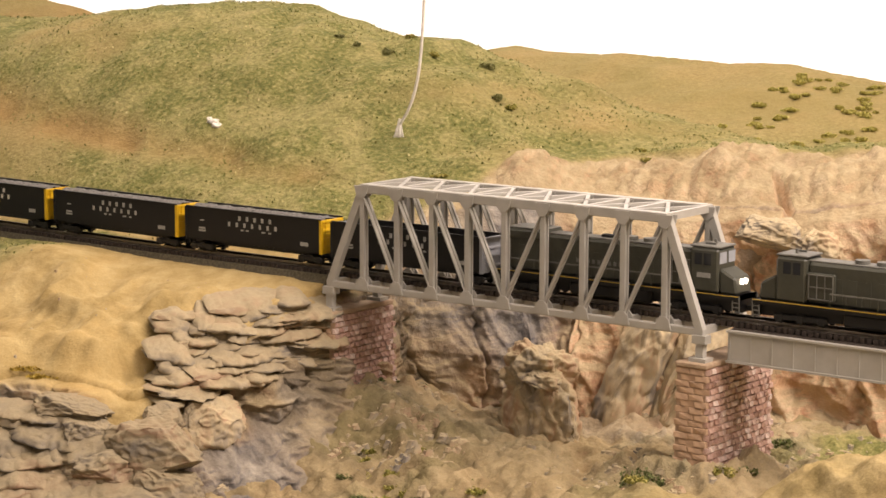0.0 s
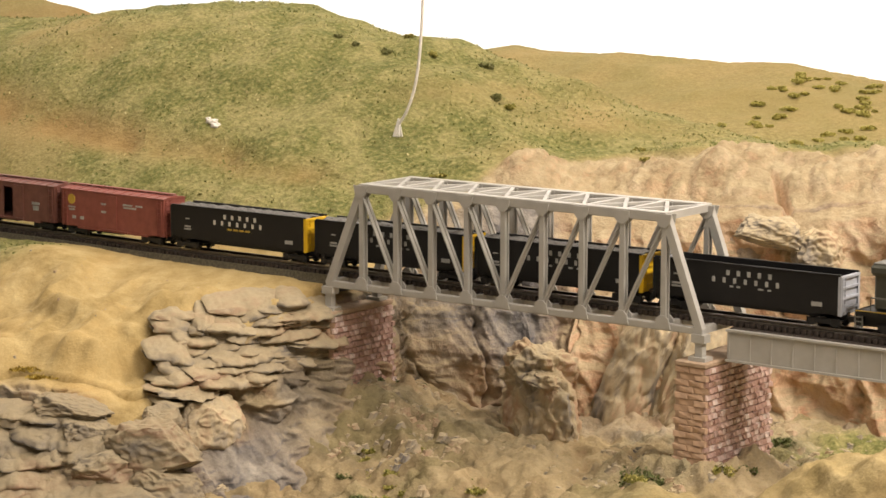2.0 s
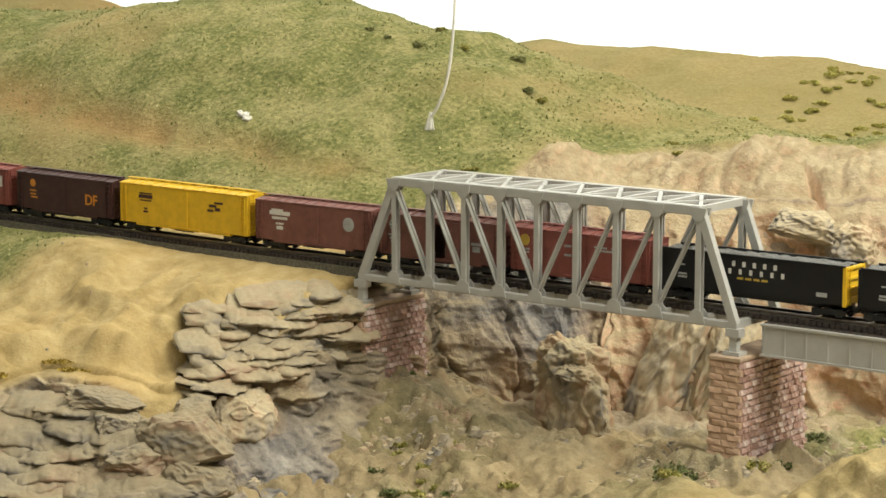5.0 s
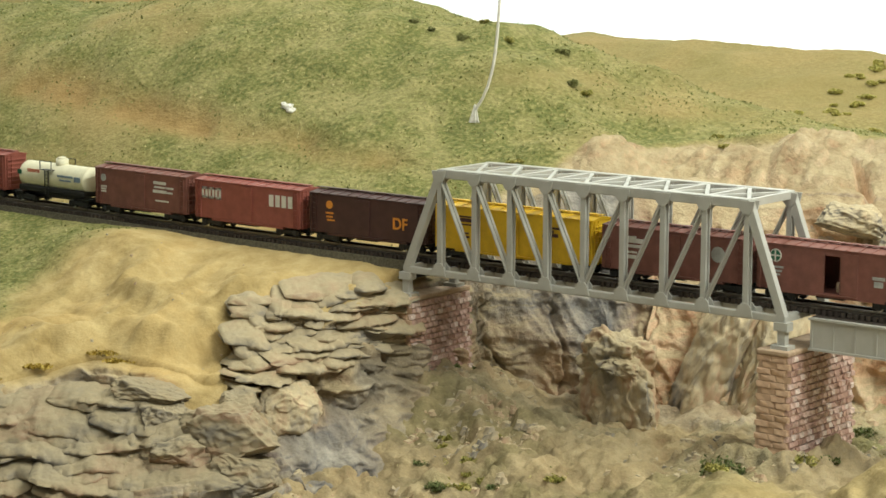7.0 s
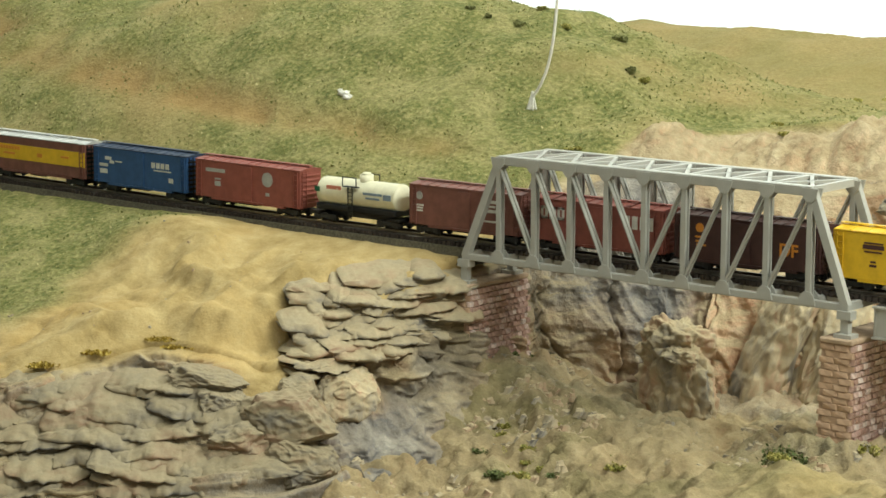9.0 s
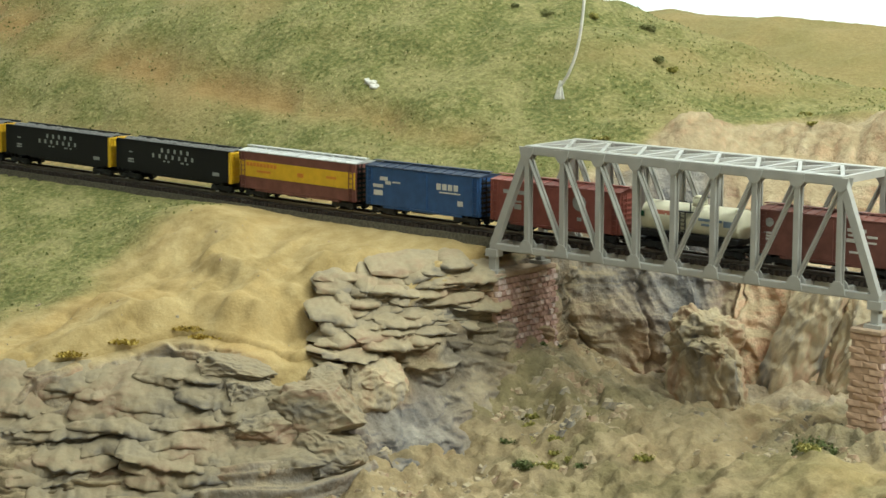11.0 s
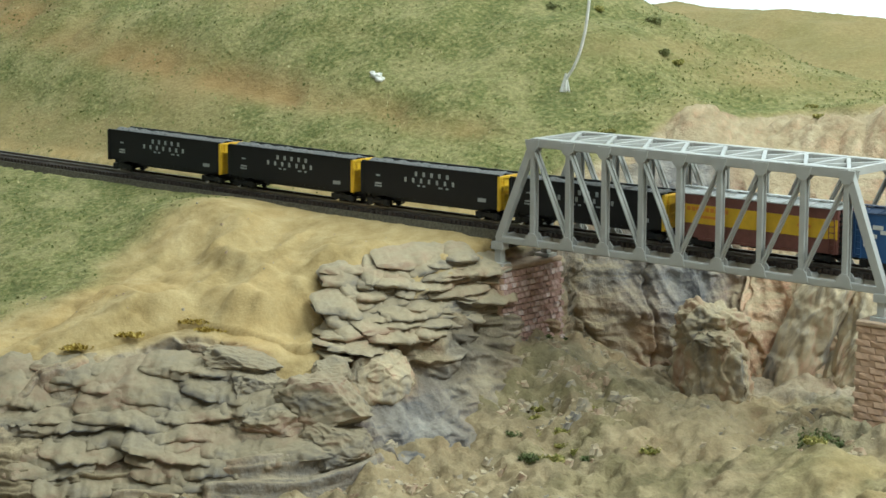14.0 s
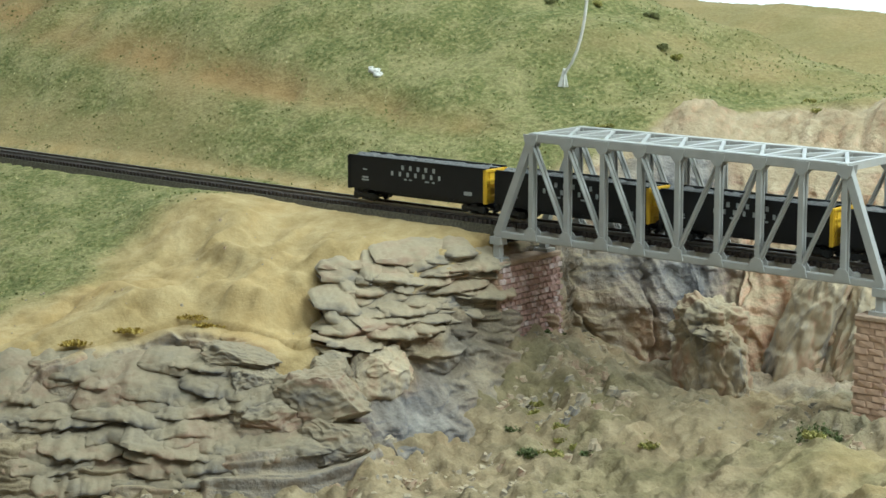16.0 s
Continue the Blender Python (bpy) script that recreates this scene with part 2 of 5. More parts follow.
def ground_parts(x, y):
    wob = fbm(x * 22, y * 22, x * 0, 3, 5) * 0.002
    s, rim = rim_field(x + wob, y + wob * 0.7)
    # the shelf in front of the line, and the hill behind it
    front = 0.0008 - 0.285 * np.maximum(0, -y - 0.016)
    front = front + 0.016 * np.exp(-((x + 0.215) / 0.05) ** 2 - ((y + 0.055) / 0.03) ** 2)
    front = front - 0.014 * np.exp(-((x + 0.058) / 0.018) ** 2 - ((y + 0.125) / 0.04) ** 2)
    front = front - 0.018 * np.exp(-((x + 0.042) / 0.024) ** 2 - ((y + 0.095) / 0.032) ** 2)
    front = front + (0.013 * np.maximum(0, fbm(x * 30, y * 30, x * 0, 3, 13)) + 0.011 * ridged(x * 16, y * 16, x * 0, 3, 15) + 0.006 * np.abs(vnoise(x * 44, y * 44, x * 0, 19))) * smooth(-0.24, -0.15, x) * smooth(0.03, 0.07, -y)
    front = front + fbm(x * 30, y * 30, x * 0, 4, 11) * 0.0035 * smooth(0.03, 0.07, -y)
    zr = np.interp(x, RIDGE_X, RIDGE_Z)
    u = np.clip((y - 0.022) / 0.26, 0, 1)
    hill = 0.0 + zr * np.sin(u * np.pi / 2) ** 1.1
    hill = hill + fbm(x * 9, y * 9, x * 0, 3, 21) * 0.013 * smooth(0.04, 0.15, y) + fbm(x * 40, y * 40, x * 0, 4, 22) * 0.0035 * smooth(0.035, 0.06, y)
    # a bare bench cut along the hill's foot
    zc = 0.0485 + 0.09 * (-0.17 - x) + 0.004 * fbm(x * 9, y * 0, x * 0, 2, 27)
    bench = np.exp(-((hill - zc) / (0.0065 + 0.02 * np.clip(-0.2 - x, 0, 0.3))) ** 2) * np.clip(0.9 + 0.8 * fbm(x * 20, y * 20, x * 0, 3, 29), 0, 1) * smooth(-0.08, -0.16, x) * (y > 0.03)
    hill = hill - 0.006 * bench
    back = smooth(0.30, 0.46, y)
    z2 = np.interp(x, [-1.2, -0.95, -0.88, -0.82, -0.45, -0.33, -0.24, -0.16, -0.05, 0.02, 0.2, 1.2], [0.118, 0.124, 0.112, 0.088, 0.072, 0.099, 0.0955, 0.094, 0.09, 0.08, 0.06, 0.05])
    far = 0.04 + (z2 - 0.04) * np.exp(-((y - 0.62) / 0.12) ** 2) - 0.15 * smooth(0.75, 1.0, y)
    far = far + fbm(x * 8, y * 8, x * 0, 3, 31) * 0.006 + ridged(x * 7 + 3, y * 12, x * 0, 3, 37) * 0.007 * smooth(0.68, 0.58, y)
    hill = hill * (1 - back) + far * back
    out = np.where(y > 0.0, hill, front) + grade(x) * np.exp(-(y / np.where(y > 0, 0.05, 0.15)) ** 2)
    bank = smooth(-0.014, -0.05, s) * smooth(-0.17, -0.08, s) * smooth(0.02, 0.09, x) * smooth(0.08, 0.12, y)
    bare = bare_slope(x, y, s) * smooth(-0.014, -0.026, s)
    out = out + 0.014 * bank + bare * (0.009 * fbm(x * 24, y * 24, x * 0, 4, 23) - 0.007 * ridged(x * 34 + y * 14, y * 11, x * 0, 4, 25))
    out = out + bare * (0.0022 * np.abs(vnoise(x * 120, y * 120, x * 0, 33)) + 0.0016 * fbm(x * 210, y * 210, x * 0, 2, 35))
    cleft = (x - 0.156) * 0.76 + (y - 0.2194) * 0.65
    out = out - 0.012 * np.exp(-(cleft / 0.0022) ** 2) * smooth(0.226, 0.216, y) * smooth(0.175, 0.19, y) * (np.abs(x - 0.17) < 0.05)
    rim = np.where(y > 0.055, np.maximum(rim, out), rim)
    # the canyon
    floor = np.interp(y, [-0.9, -0.4, -0.15, -0.03, 0.05, 0.25], [-0.2, -0.15, -0.105, -0.080, -0.083, -0.078])
    floor = floor + fbm(x * 16, y * 16, x * 0, 4, 41) * 0.005 + 0.016 * np.exp(-((x - 0.005) / 0.045) ** 2 - (y / 0.05) ** 2) + 0.006 * np.exp(-((x - 0.25) / 0.03) ** 2 - (y / 0.05) ** 2) - 0.011 * np.exp(-((x - 0.135) / 0.05) ** 2 - ((y - 0.02) / 0.045) ** 2)
    edge = np.minimum(out, rim + 0.004)
    drop = np.maximum(rim - floor, 0.01)
    width = drop * 0.14
    w = np.clip((s + 0.004) / width, 0, 1)
    prof = 1 - (0.72 * smooth(0, 0.75, w) + 0.28 * w)
    inside = floor + drop * prof
    inside = inside + 0.006 * ridged(x * 26 + y * 30, (y - x) * 9, x * 0, 3, 45) * smooth(0.01, 0.04, s) * smooth(0.02, -0.03, y - 0.2 * x)
    inside = inside + (fbm(x * 17 + 0.5 * y, y * 17, x * 0, 4, 43) * 0.008 + ridged(x * 42 - y * 20, y * 42 + x * 20, x * 0, 4, 47) * 0.004) * smooth(0.0, 0.02, s)
    z = np.where(s > -0.004, np.minimum(inside, out - 0.001), out)
    near = smooth(-0.025, 0.0, s)
    z = np.where(s <= -0.004, out * (1 - near) + np.minimum(out, rim) * near, z)
    z = z - 0.014 * smooth(-0.010, -0.003, s) * smooth(0.03, 0.012, s) * smooth(0.06, 0.09, y)
    # the sand hump before the canyon
    hump = 0.105 * np.exp(-((x - 0.46) / 0.14) ** 2 - ((y + 0.15) / 0.07) ** 2)
    hump = hump + 0.016 * np.exp(-((x - 0.255) / 0.04) ** 2 - ((y + 0.085) / 0.03) ** 2)
    z = z + hump
    # the line runs on over level ground past the canyon
    flat = smooth(0.5, 0.6, x) * smooth(-0.5, -0.3, y)
    z = z * (1 - flat) - 0.0055 * flat
    steep = (1 - flat) * smooth(0.0, 0.006, s) * (1 - smooth(0.85, 1.25, s / width))
    return z, s, steep, hump, bench


def build_ground():
    # rows follow the view's depth, columns run across it
    ca, sa = math.cos(radians(38.5)), math.sin(radians(38.5))
    a = np.concatenate([np.linspace(-2.2, -0.56, 80)[:-1], np.linspace(-0.56, 0.42, 560), np.linspace(0.42, 2.2, 80)[1:]])
    b = np.concatenate([np.linspace(-0.85, -0.42, 40)[:-1], np.linspace(-0.42, 0.24, 480), np.linspace(0.24, 1.55, 190)[1:]])
    A, B = np.meshgrid(a, b)
    x, y = A * ca - B * sa, A * sa + B * ca
    z, s, steep, hump, bench = ground_parts(x, y)
    # terraced strata on the steep faces
    step = 0.0085
    lay = z + fbm(x * 12, y * 12, z * 12, 3, 51) * 0.006 + 0.12 * x
    fr = lay / step - np.floor(lay / step)
    terr = (smooth(0.25, 0.8, fr) - fr) * step
    soft = 0.5 + 0.5 * np.tanh(3 * fbm(x * 14, y * 14, z * 14, 2, 57))
    z = z + terr * steep * soft * 0.1
    # rough, pushed outwards
    amt = steep * 0.001
    dx = ridged(x * 34, y * 34, z * 22, 5, 61) * amt
    dy = ridged(x * 34 + 9, y * 34, z * 22, 5, 67) * amt
    x2, y2 = x + dx * 0.6, y - dy * 0.6
    z2 = z + ridged(x * 55, y * 55, z * 55, 4, 71) * (0.0008 + steep * 0.0005 + 0.0034 * smooth(0.0, 0.02, s) * np.exp(-(hump / 0.008) ** 2) * (1 - smooth(0.45, 0.5, x)))
    z2 = z2 + (0.0034 * np.abs(vnoise(x * 85, y * 85, x * 0, 73)) + 0.0032 * fbm(x * 150, y * 150, x * 0, 2, 75)) * smooth(0.0, 0.02, s) * np.exp(-(hump / 0.008) ** 2)
    track = (np.abs(y) < 0.0135) & (s < 0)
    z2 = np.where(track, -0.001 + grade(x), z2)
    ny, nx = A.shape
    me = bpy.data.meshes.new("ground")
    co = np.stack([x2, y2, z2], -1).reshape(-1, 3)
    idx = np.arange(ny * nx).reshape(ny, nx)
    quads = np.stack([idx[:-1, :-1], idx[:-1, 1:], idx[1:, 1:], idx[1:, :-1]], -1).reshape(-1, 4)
    me.vertices.add(len(co))
    me.vertices.foreach_set("co", co.ravel())
    me.loops.add(quads.size)
    me.loops.foreach_set("vertex_index", quads.ravel())
    me.polygons.add(len(quads))
    me.polygons.foreach_set("loop_start", np.arange(0, quads.size, 4))
    me.polygons.foreach_set("use_smooth", np.ones(len(quads), bool))
    me.update()
    # what covers the ground where
    n1 = fbm(x * 18, y * 18, x * 0, 4, 81)
    n2 = fbm(x * 5, z * 26, y * 4, 4, 83)
    hillside = smooth(0.03, 0.045, y) * (1 - smooth(-0.03, -0.004, s + n1 * 0.012)) * (1 - 0.93 * bare_slope(x, y, s))
    shelf = smooth(0.02, -0.03, x + 0.212 + n1 * 0.04 + 0.6 * np.maximum(0, -y - 0.14)) * (y < 0.03) * (s < -0.02)
    lawn = np.exp(-((x - 0.265) / 0.04) ** 2 - ((y + 0.09) / 0.03) ** 2) * 0.2 + smooth(0.19, 0.25, x) * smooth(0.02, 0.08, y) * 0.8 * smooth(-0.5, 0.3, n1)
    floor_turf = (smooth(0.1, 0.45, n1 + 0.2) * smooth(0.3, 0.05, np.abs(y)) * 0.22 + lawn) * (s > 0.03)
    grass = np.clip(hillside + shelf + floor_turf, 0, 1)
    dry = np.clip(bench * 0.5 + smooth(-0.05, 0.5, n2 + 0.3 * n1 - 0.15 + 0.5 * smooth(0.12, 0.04, y) * smooth(-0.1, -0.3, x)) * 0.75 + 0.8 * smooth(0.4, 0.5, y), 0, 1) * smooth(-0.01, 0.02, y)
    rock = np.clip(steep + smooth(0.0, 0.04, s) * (0.6 + 0.4 * smooth(-0.2, 0.3, n1)) * smooth(0.02, 0.008, hump) + bare_slope(x, y, s) * (s < 0) + smooth(-0.034, -0.022, s) * (y > 0.06), 0, 1)
    red = np.clip(smooth(0.05, 0.14, y) * smooth(-0.35, 0.3, n2 + 0.4 * n1 + (x - 0.05)) + 0.3 * smooth(0.2, 0.5, n1), 0, 1) * (s > -0.01) + (s <= -0.01) * np.maximum(bare_slope(x, y, s), smooth(-0.034, -0.022, s) * (y > 0.06)) * (0.75 + 0.25 * smooth(-0.2, 0.2, n1))
    for nm, v in (("grass", grass), ("dry", dry), ("soil", bench * 0.85 * (y > 0.03)), ("rock", rock), ("red", red), ("grey", (s > -0.01) * rock * (0.25 + 0.5 * smooth(0.0, 0.4, n2))), ("brown_tone", smooth(0.0, 0.03, s) * (0.55 + 0.4 * smooth(-0.3, 0.3, n1)) * (0.5 + 0.5 * smooth(0.05, 0.02, hump)) * (1 - 0.55 * smooth(0.08, 0.17, x + 0.5 * y + 0.03 * n1) * smooth(-0.07, -0.03, y)) * (1 - 0.6 * smooth(-0.04, 0.03, y)))):
        at = me.attributes.new(nm, "FLOAT", "POINT")
        at.data.foreach_set("value", np.ascontiguousarray(v.ravel(), dtype=np.float32))
    me.materials.append(MAT_GROUND)
    return tagged(new("ground", me), "sandy plaster model landscape with grassy hill and rocky canyon", "ground", kind="structure")


ground = build_ground()


def ground_z(x, y):
    return float(ground_parts(np.array([x]), np.array([y]))[0][0])


def cliffs():
    """The faces below the rim: ledged on the near side, gullied at the back."""
    seg = np.hypot(*(RIM[1:, :2] - RIM[:-1, :2]).T)
    cum = np.concatenate([[0], np.cumsum(seg)])
    cum = cum - cum[2]
    l = np.concatenate([np.linspace(-0.35, -0.1, 60)[:-1], np.arange(-0.1, 0.92, 0.0011), np.linspace(0.92, 1.05, 30)[1:]])
    rx, ry, rz = (np.interp(l, cum, RIM[:, i]) for i in range(3))
    ker = np.exp(-np.linspace(-2, 2, 25) ** 2)
    ker /= ker.sum()
    rx, ry, rz = (np.convolve(np.pad(v, 12, mode="edge"), ker, mode="valid") for v in (rx, ry, rz))
    tx, ty = np.gradient(rx, l), np.gradient(ry, l)
    for _ in range(3):
        tx, ty = (np.convolve(np.pad(v, 12, mode="edge"), ker, mode="valid") for v in (tx, ty))
    n = np.hypot(tx, ty)
    nx, ny = ty / n, -tx / n
    zg = ground_parts(rx - nx * 0.010, ry - ny * 0.010)[0] - 0.0004
    rz = np.where(ry > 0.05, zg, np.minimum(rz, zg))
    fl = np.interp(ry, [-0.9, -0.4, -0.15, -0.03, 0.05, 0.25], [-0.2, -0.15, -0.125, -0.095, -0.096, -0.092])
    knots = cum[[2, 4, 6, 7, 8, 9, 10, 12, 14, 16]]
    cot = np.interp(l, knots, [1.15, 1.15, 1.2, 1.25, 0.75, 0.06, 0.25, 0.40, 0.32, 0.3])
    pw = np.interp(l, knots, [1.0, 1.0, 1.0, 1.9, 2.0, 1.0, 0.85, 0.85, 0.85, 0.85])
    lay = np.interp(l, knots, [0.6, 0.6, 0.5, 0.45, 0.5, 0.25, 0.1, 0.06, 0.06, 0.06])
    gul = np.interp(l, knots, [0.25, 0.3, 0.3, 0.3, 0.3, 0.3, 0.8, 1.0, 0.9, 0.8])
    v = np.linspace(0, 1, 170)
    L, V = np.meshgrid(l, v)
    D = rz - fl
    Z = rz - D * V
    out = D * cot * V ** pw - 0.010 * smooth(0.06, 0.0, V)
    warp = fbm(L * 16, Z * 22, L * 0, 4, 201) * 0.013
    per = np.interp(l, knots, [0.0115, 0.0115, 0.0125, 0.0115, 0.0115, 0.0145, 0.0145, 0.0145, 0.0145, 0.0145])
    blk = L * 21 + 1.3 * fbm(L * 6, Z * 26, L * 0, 3, 203) + Z * 6
    shift = hash3(np.floor(blk).astype(np.int64), np.zeros(L.shape, np.int64), np.zeros(L.shape, np.int64), 3)
    q = (Z - 0.20 * L + 1.2 * warp) / per + 0.85 * shift + 0.7 * fbm(L * 6, Z * 9, L * 0, 3, 205)
    fr = q - np.floor(q)
    bf = blk - np.floor(blk)
    cell = np.floor(blk)
    h1 = hash3(np.floor(cell).astype(np.int64), np.floor(q).astype(np.int64), np.zeros(L.shape, np.int64), 5)
    amp = 0.45 + 1.0 * h1 * np.clip(0.9 + 0.9 * fbm(L * 20, Z * 30, L * 0, 2, 219), 0.2, 1.6)
    saw = smooth(0.0, 0.8, fr) ** 1.2 * (1 - smooth(0.87, 1.0, fr))
    gap = np.minimum(smooth(0.0, 0.08, bf), smooth(1.0, 0.92, bf))
    d = lay * (0.0105 * amp * saw * (0.35 + 0.65 * gap) + 0.005 * (h1 - 0.5) - 0.003 * (1 - gap))
    q2 = q * 2.6 + 0.8 * fbm(L * 30, Z * 30, L * 0, 2, 215)
    f2 = q2 - np.floor(q2)
    d = d + lay * 0.0048 * smooth(0, 0.8, f2) * (1 - smooth(0.85, 1, f2)) * np.clip(0.45 + vnoise(L * 30, np.floor(q2) * 3.7, L * 0, 217), 0, 1)
    d = d + gul * (ridged(L * 13 + Z * 7, Z * 6, L * 0, 4, 221) * 0.021 + fbm(L * 9, Z * 16, L * 0, 4, 225) * 0.017 + 0.006 * ridged(L * 33 + Z * 20, Z * 30, L * 0, 3, 227))
    d = d + fbm(L * 34, Z * 34, L * 0, 4, 231) * 0.0065 + ridged(L * 95, Z * 95, L * 0, 3, 233) * (0.0012 + 0.0014 * gul) + gul * 0.007 * np.abs(vnoise(L * 52, Z * 46, L * 0, 235))
    crack = np.abs(vnoise(L * 17 + 6 * warp * 10, Z * 5 + L * 3, L * 0, 241))
    d = d - 0.006 * np.exp(-(crack / 0.045) ** 2) * smooth(0.1, 0.3, V)
    d = d + (0.006 * ridged(L * 58 + Z * 12, Z * 16, L * 0, 3, 243) + 0.004 * ridged(L * 120, Z * 60, L * 0, 2, 247)) * np.exp(-((L - cum[7] - 0.005) / 0.06) ** 2) * smooth(0.2, 0.4, V)
    d = d * smooth(0.02, 0.07 + 0.15 * smooth(cum[10], cum[11], L), V)
    chute = np.exp(-((L - cum[6]) / 0.022) ** 2) * smooth(0.40, 0.22, V)
    d = d * (1 - 0.85 * chute)
    Zs = Z + 0.002 * fbm(L * 50, Z * 50, L * 0, 3, 245)
    lean = np.clip(cot - 0.2, 0, 1.5) * (pw < 1.5)
    Zs = Zs + d * lean * 0.40
    X, Y = rx + nx * (out + d * (1 - 0.25 * lean)), ry + ny * (out + d * (1 - 0.25 * lean))
    rows, cols = X.shape
    idx = np.arange(rows * cols).reshape(rows, cols)
    quads = np.stack([idx[:-1, :-1], idx[1:, :-1], idx[1:, 1:], idx[:-1, 1:]], -1).reshape(-1, 4)
    me = bpy.data.meshes.new("cliff_face")
    me.vertices.add(rows * cols)
    me.vertices.foreach_set("co", np.stack([X, Y, Zs], -1).ravel())
    me.loops.add(quads.size)
    me.loops.foreach_set("vertex_index", quads.ravel())
    me.polygons.add(len(quads))
    me.polygons.foreach_set("loop_start", np.arange(0, quads.size, 4))
    me.polygons.foreach_set("use_smooth", np.ones(len(quads), bool))
    me.update()
    n1 = fbm(L * 22, Z * 22, L * 0, 4, 251)
    n2 = fbm(L * 7, Z * 9, L * 0, 3, 255)
    rockm = smooth(0.0, 0.10, V + 0.05 * n1) * (1 - 0.95 * chute)
    back = smooth(cum[9], cum[10], L)
    rockm = np.maximum(rockm, back)
    red = np.clip(back * (0.75 * smooth(-0.4, 0.3, n2 + 0.4 * n1) + 0.8 * smooth(cum[12] - 0.03, cum[12] + 0.02, L)) + 0.35 * smooth(0.15, 0.4, n1), 0, 1)
    # rock grey plus painted shade: low on the near face, behind the bridge
    near = np.exp(-((L - cum[7] - 0.005) / 0.055) ** 2) * smooth(0.30, 0.6, V + 0.25 * n1)
    grey = np.clip(near + 0.5 * smooth(-0.05, 0.35, n2 + 0.3 * n1) * (1 - back) + 0.55 * back * smooth(0.1, 0.45, -n2) * smooth(cum[12], cum[11], L) + 0.6 * np.exp(-((L - cum[11]) / 0.03) ** 2), 0, 1)
    for nm, val in (("grass", 0 * L), ("dry", 0 * L), ("soil", 0 * L), ("rock", rockm), ("red", red), ("grey", grey), ("brown_tone", 0.8 * smooth(0.05, 0.45, V + 0.3 * n1) * (0.35 + 0.65 * smooth(-0.2, 0.25, n2 - 0.4 * n1)) * (1 - 0.7 * near) * (1 - back))):
        at = me.attributes.new(nm, "FLOAT", "POINT")
        at.data.foreach_set("value", np.ascontiguousarray(val.ravel(), dtype=np.float32))
    me.materials.append(MAT_GROUND)
    return tagged(new("cliff_face", me), "layered tan and grey canyon cliffs of painted plaster", "cliff", kind="structure")


cliffs()


# ---- bridge ----
P, H, W = 0.0248, 0.062, 0.043
RAIL = 0.0085


def node(i):
    """Where panel point i stands along the truss: the last end panel is the shortest."""
    return i * P + (0.00075 * max(0, i - 5) if i < 10 else 0.0)


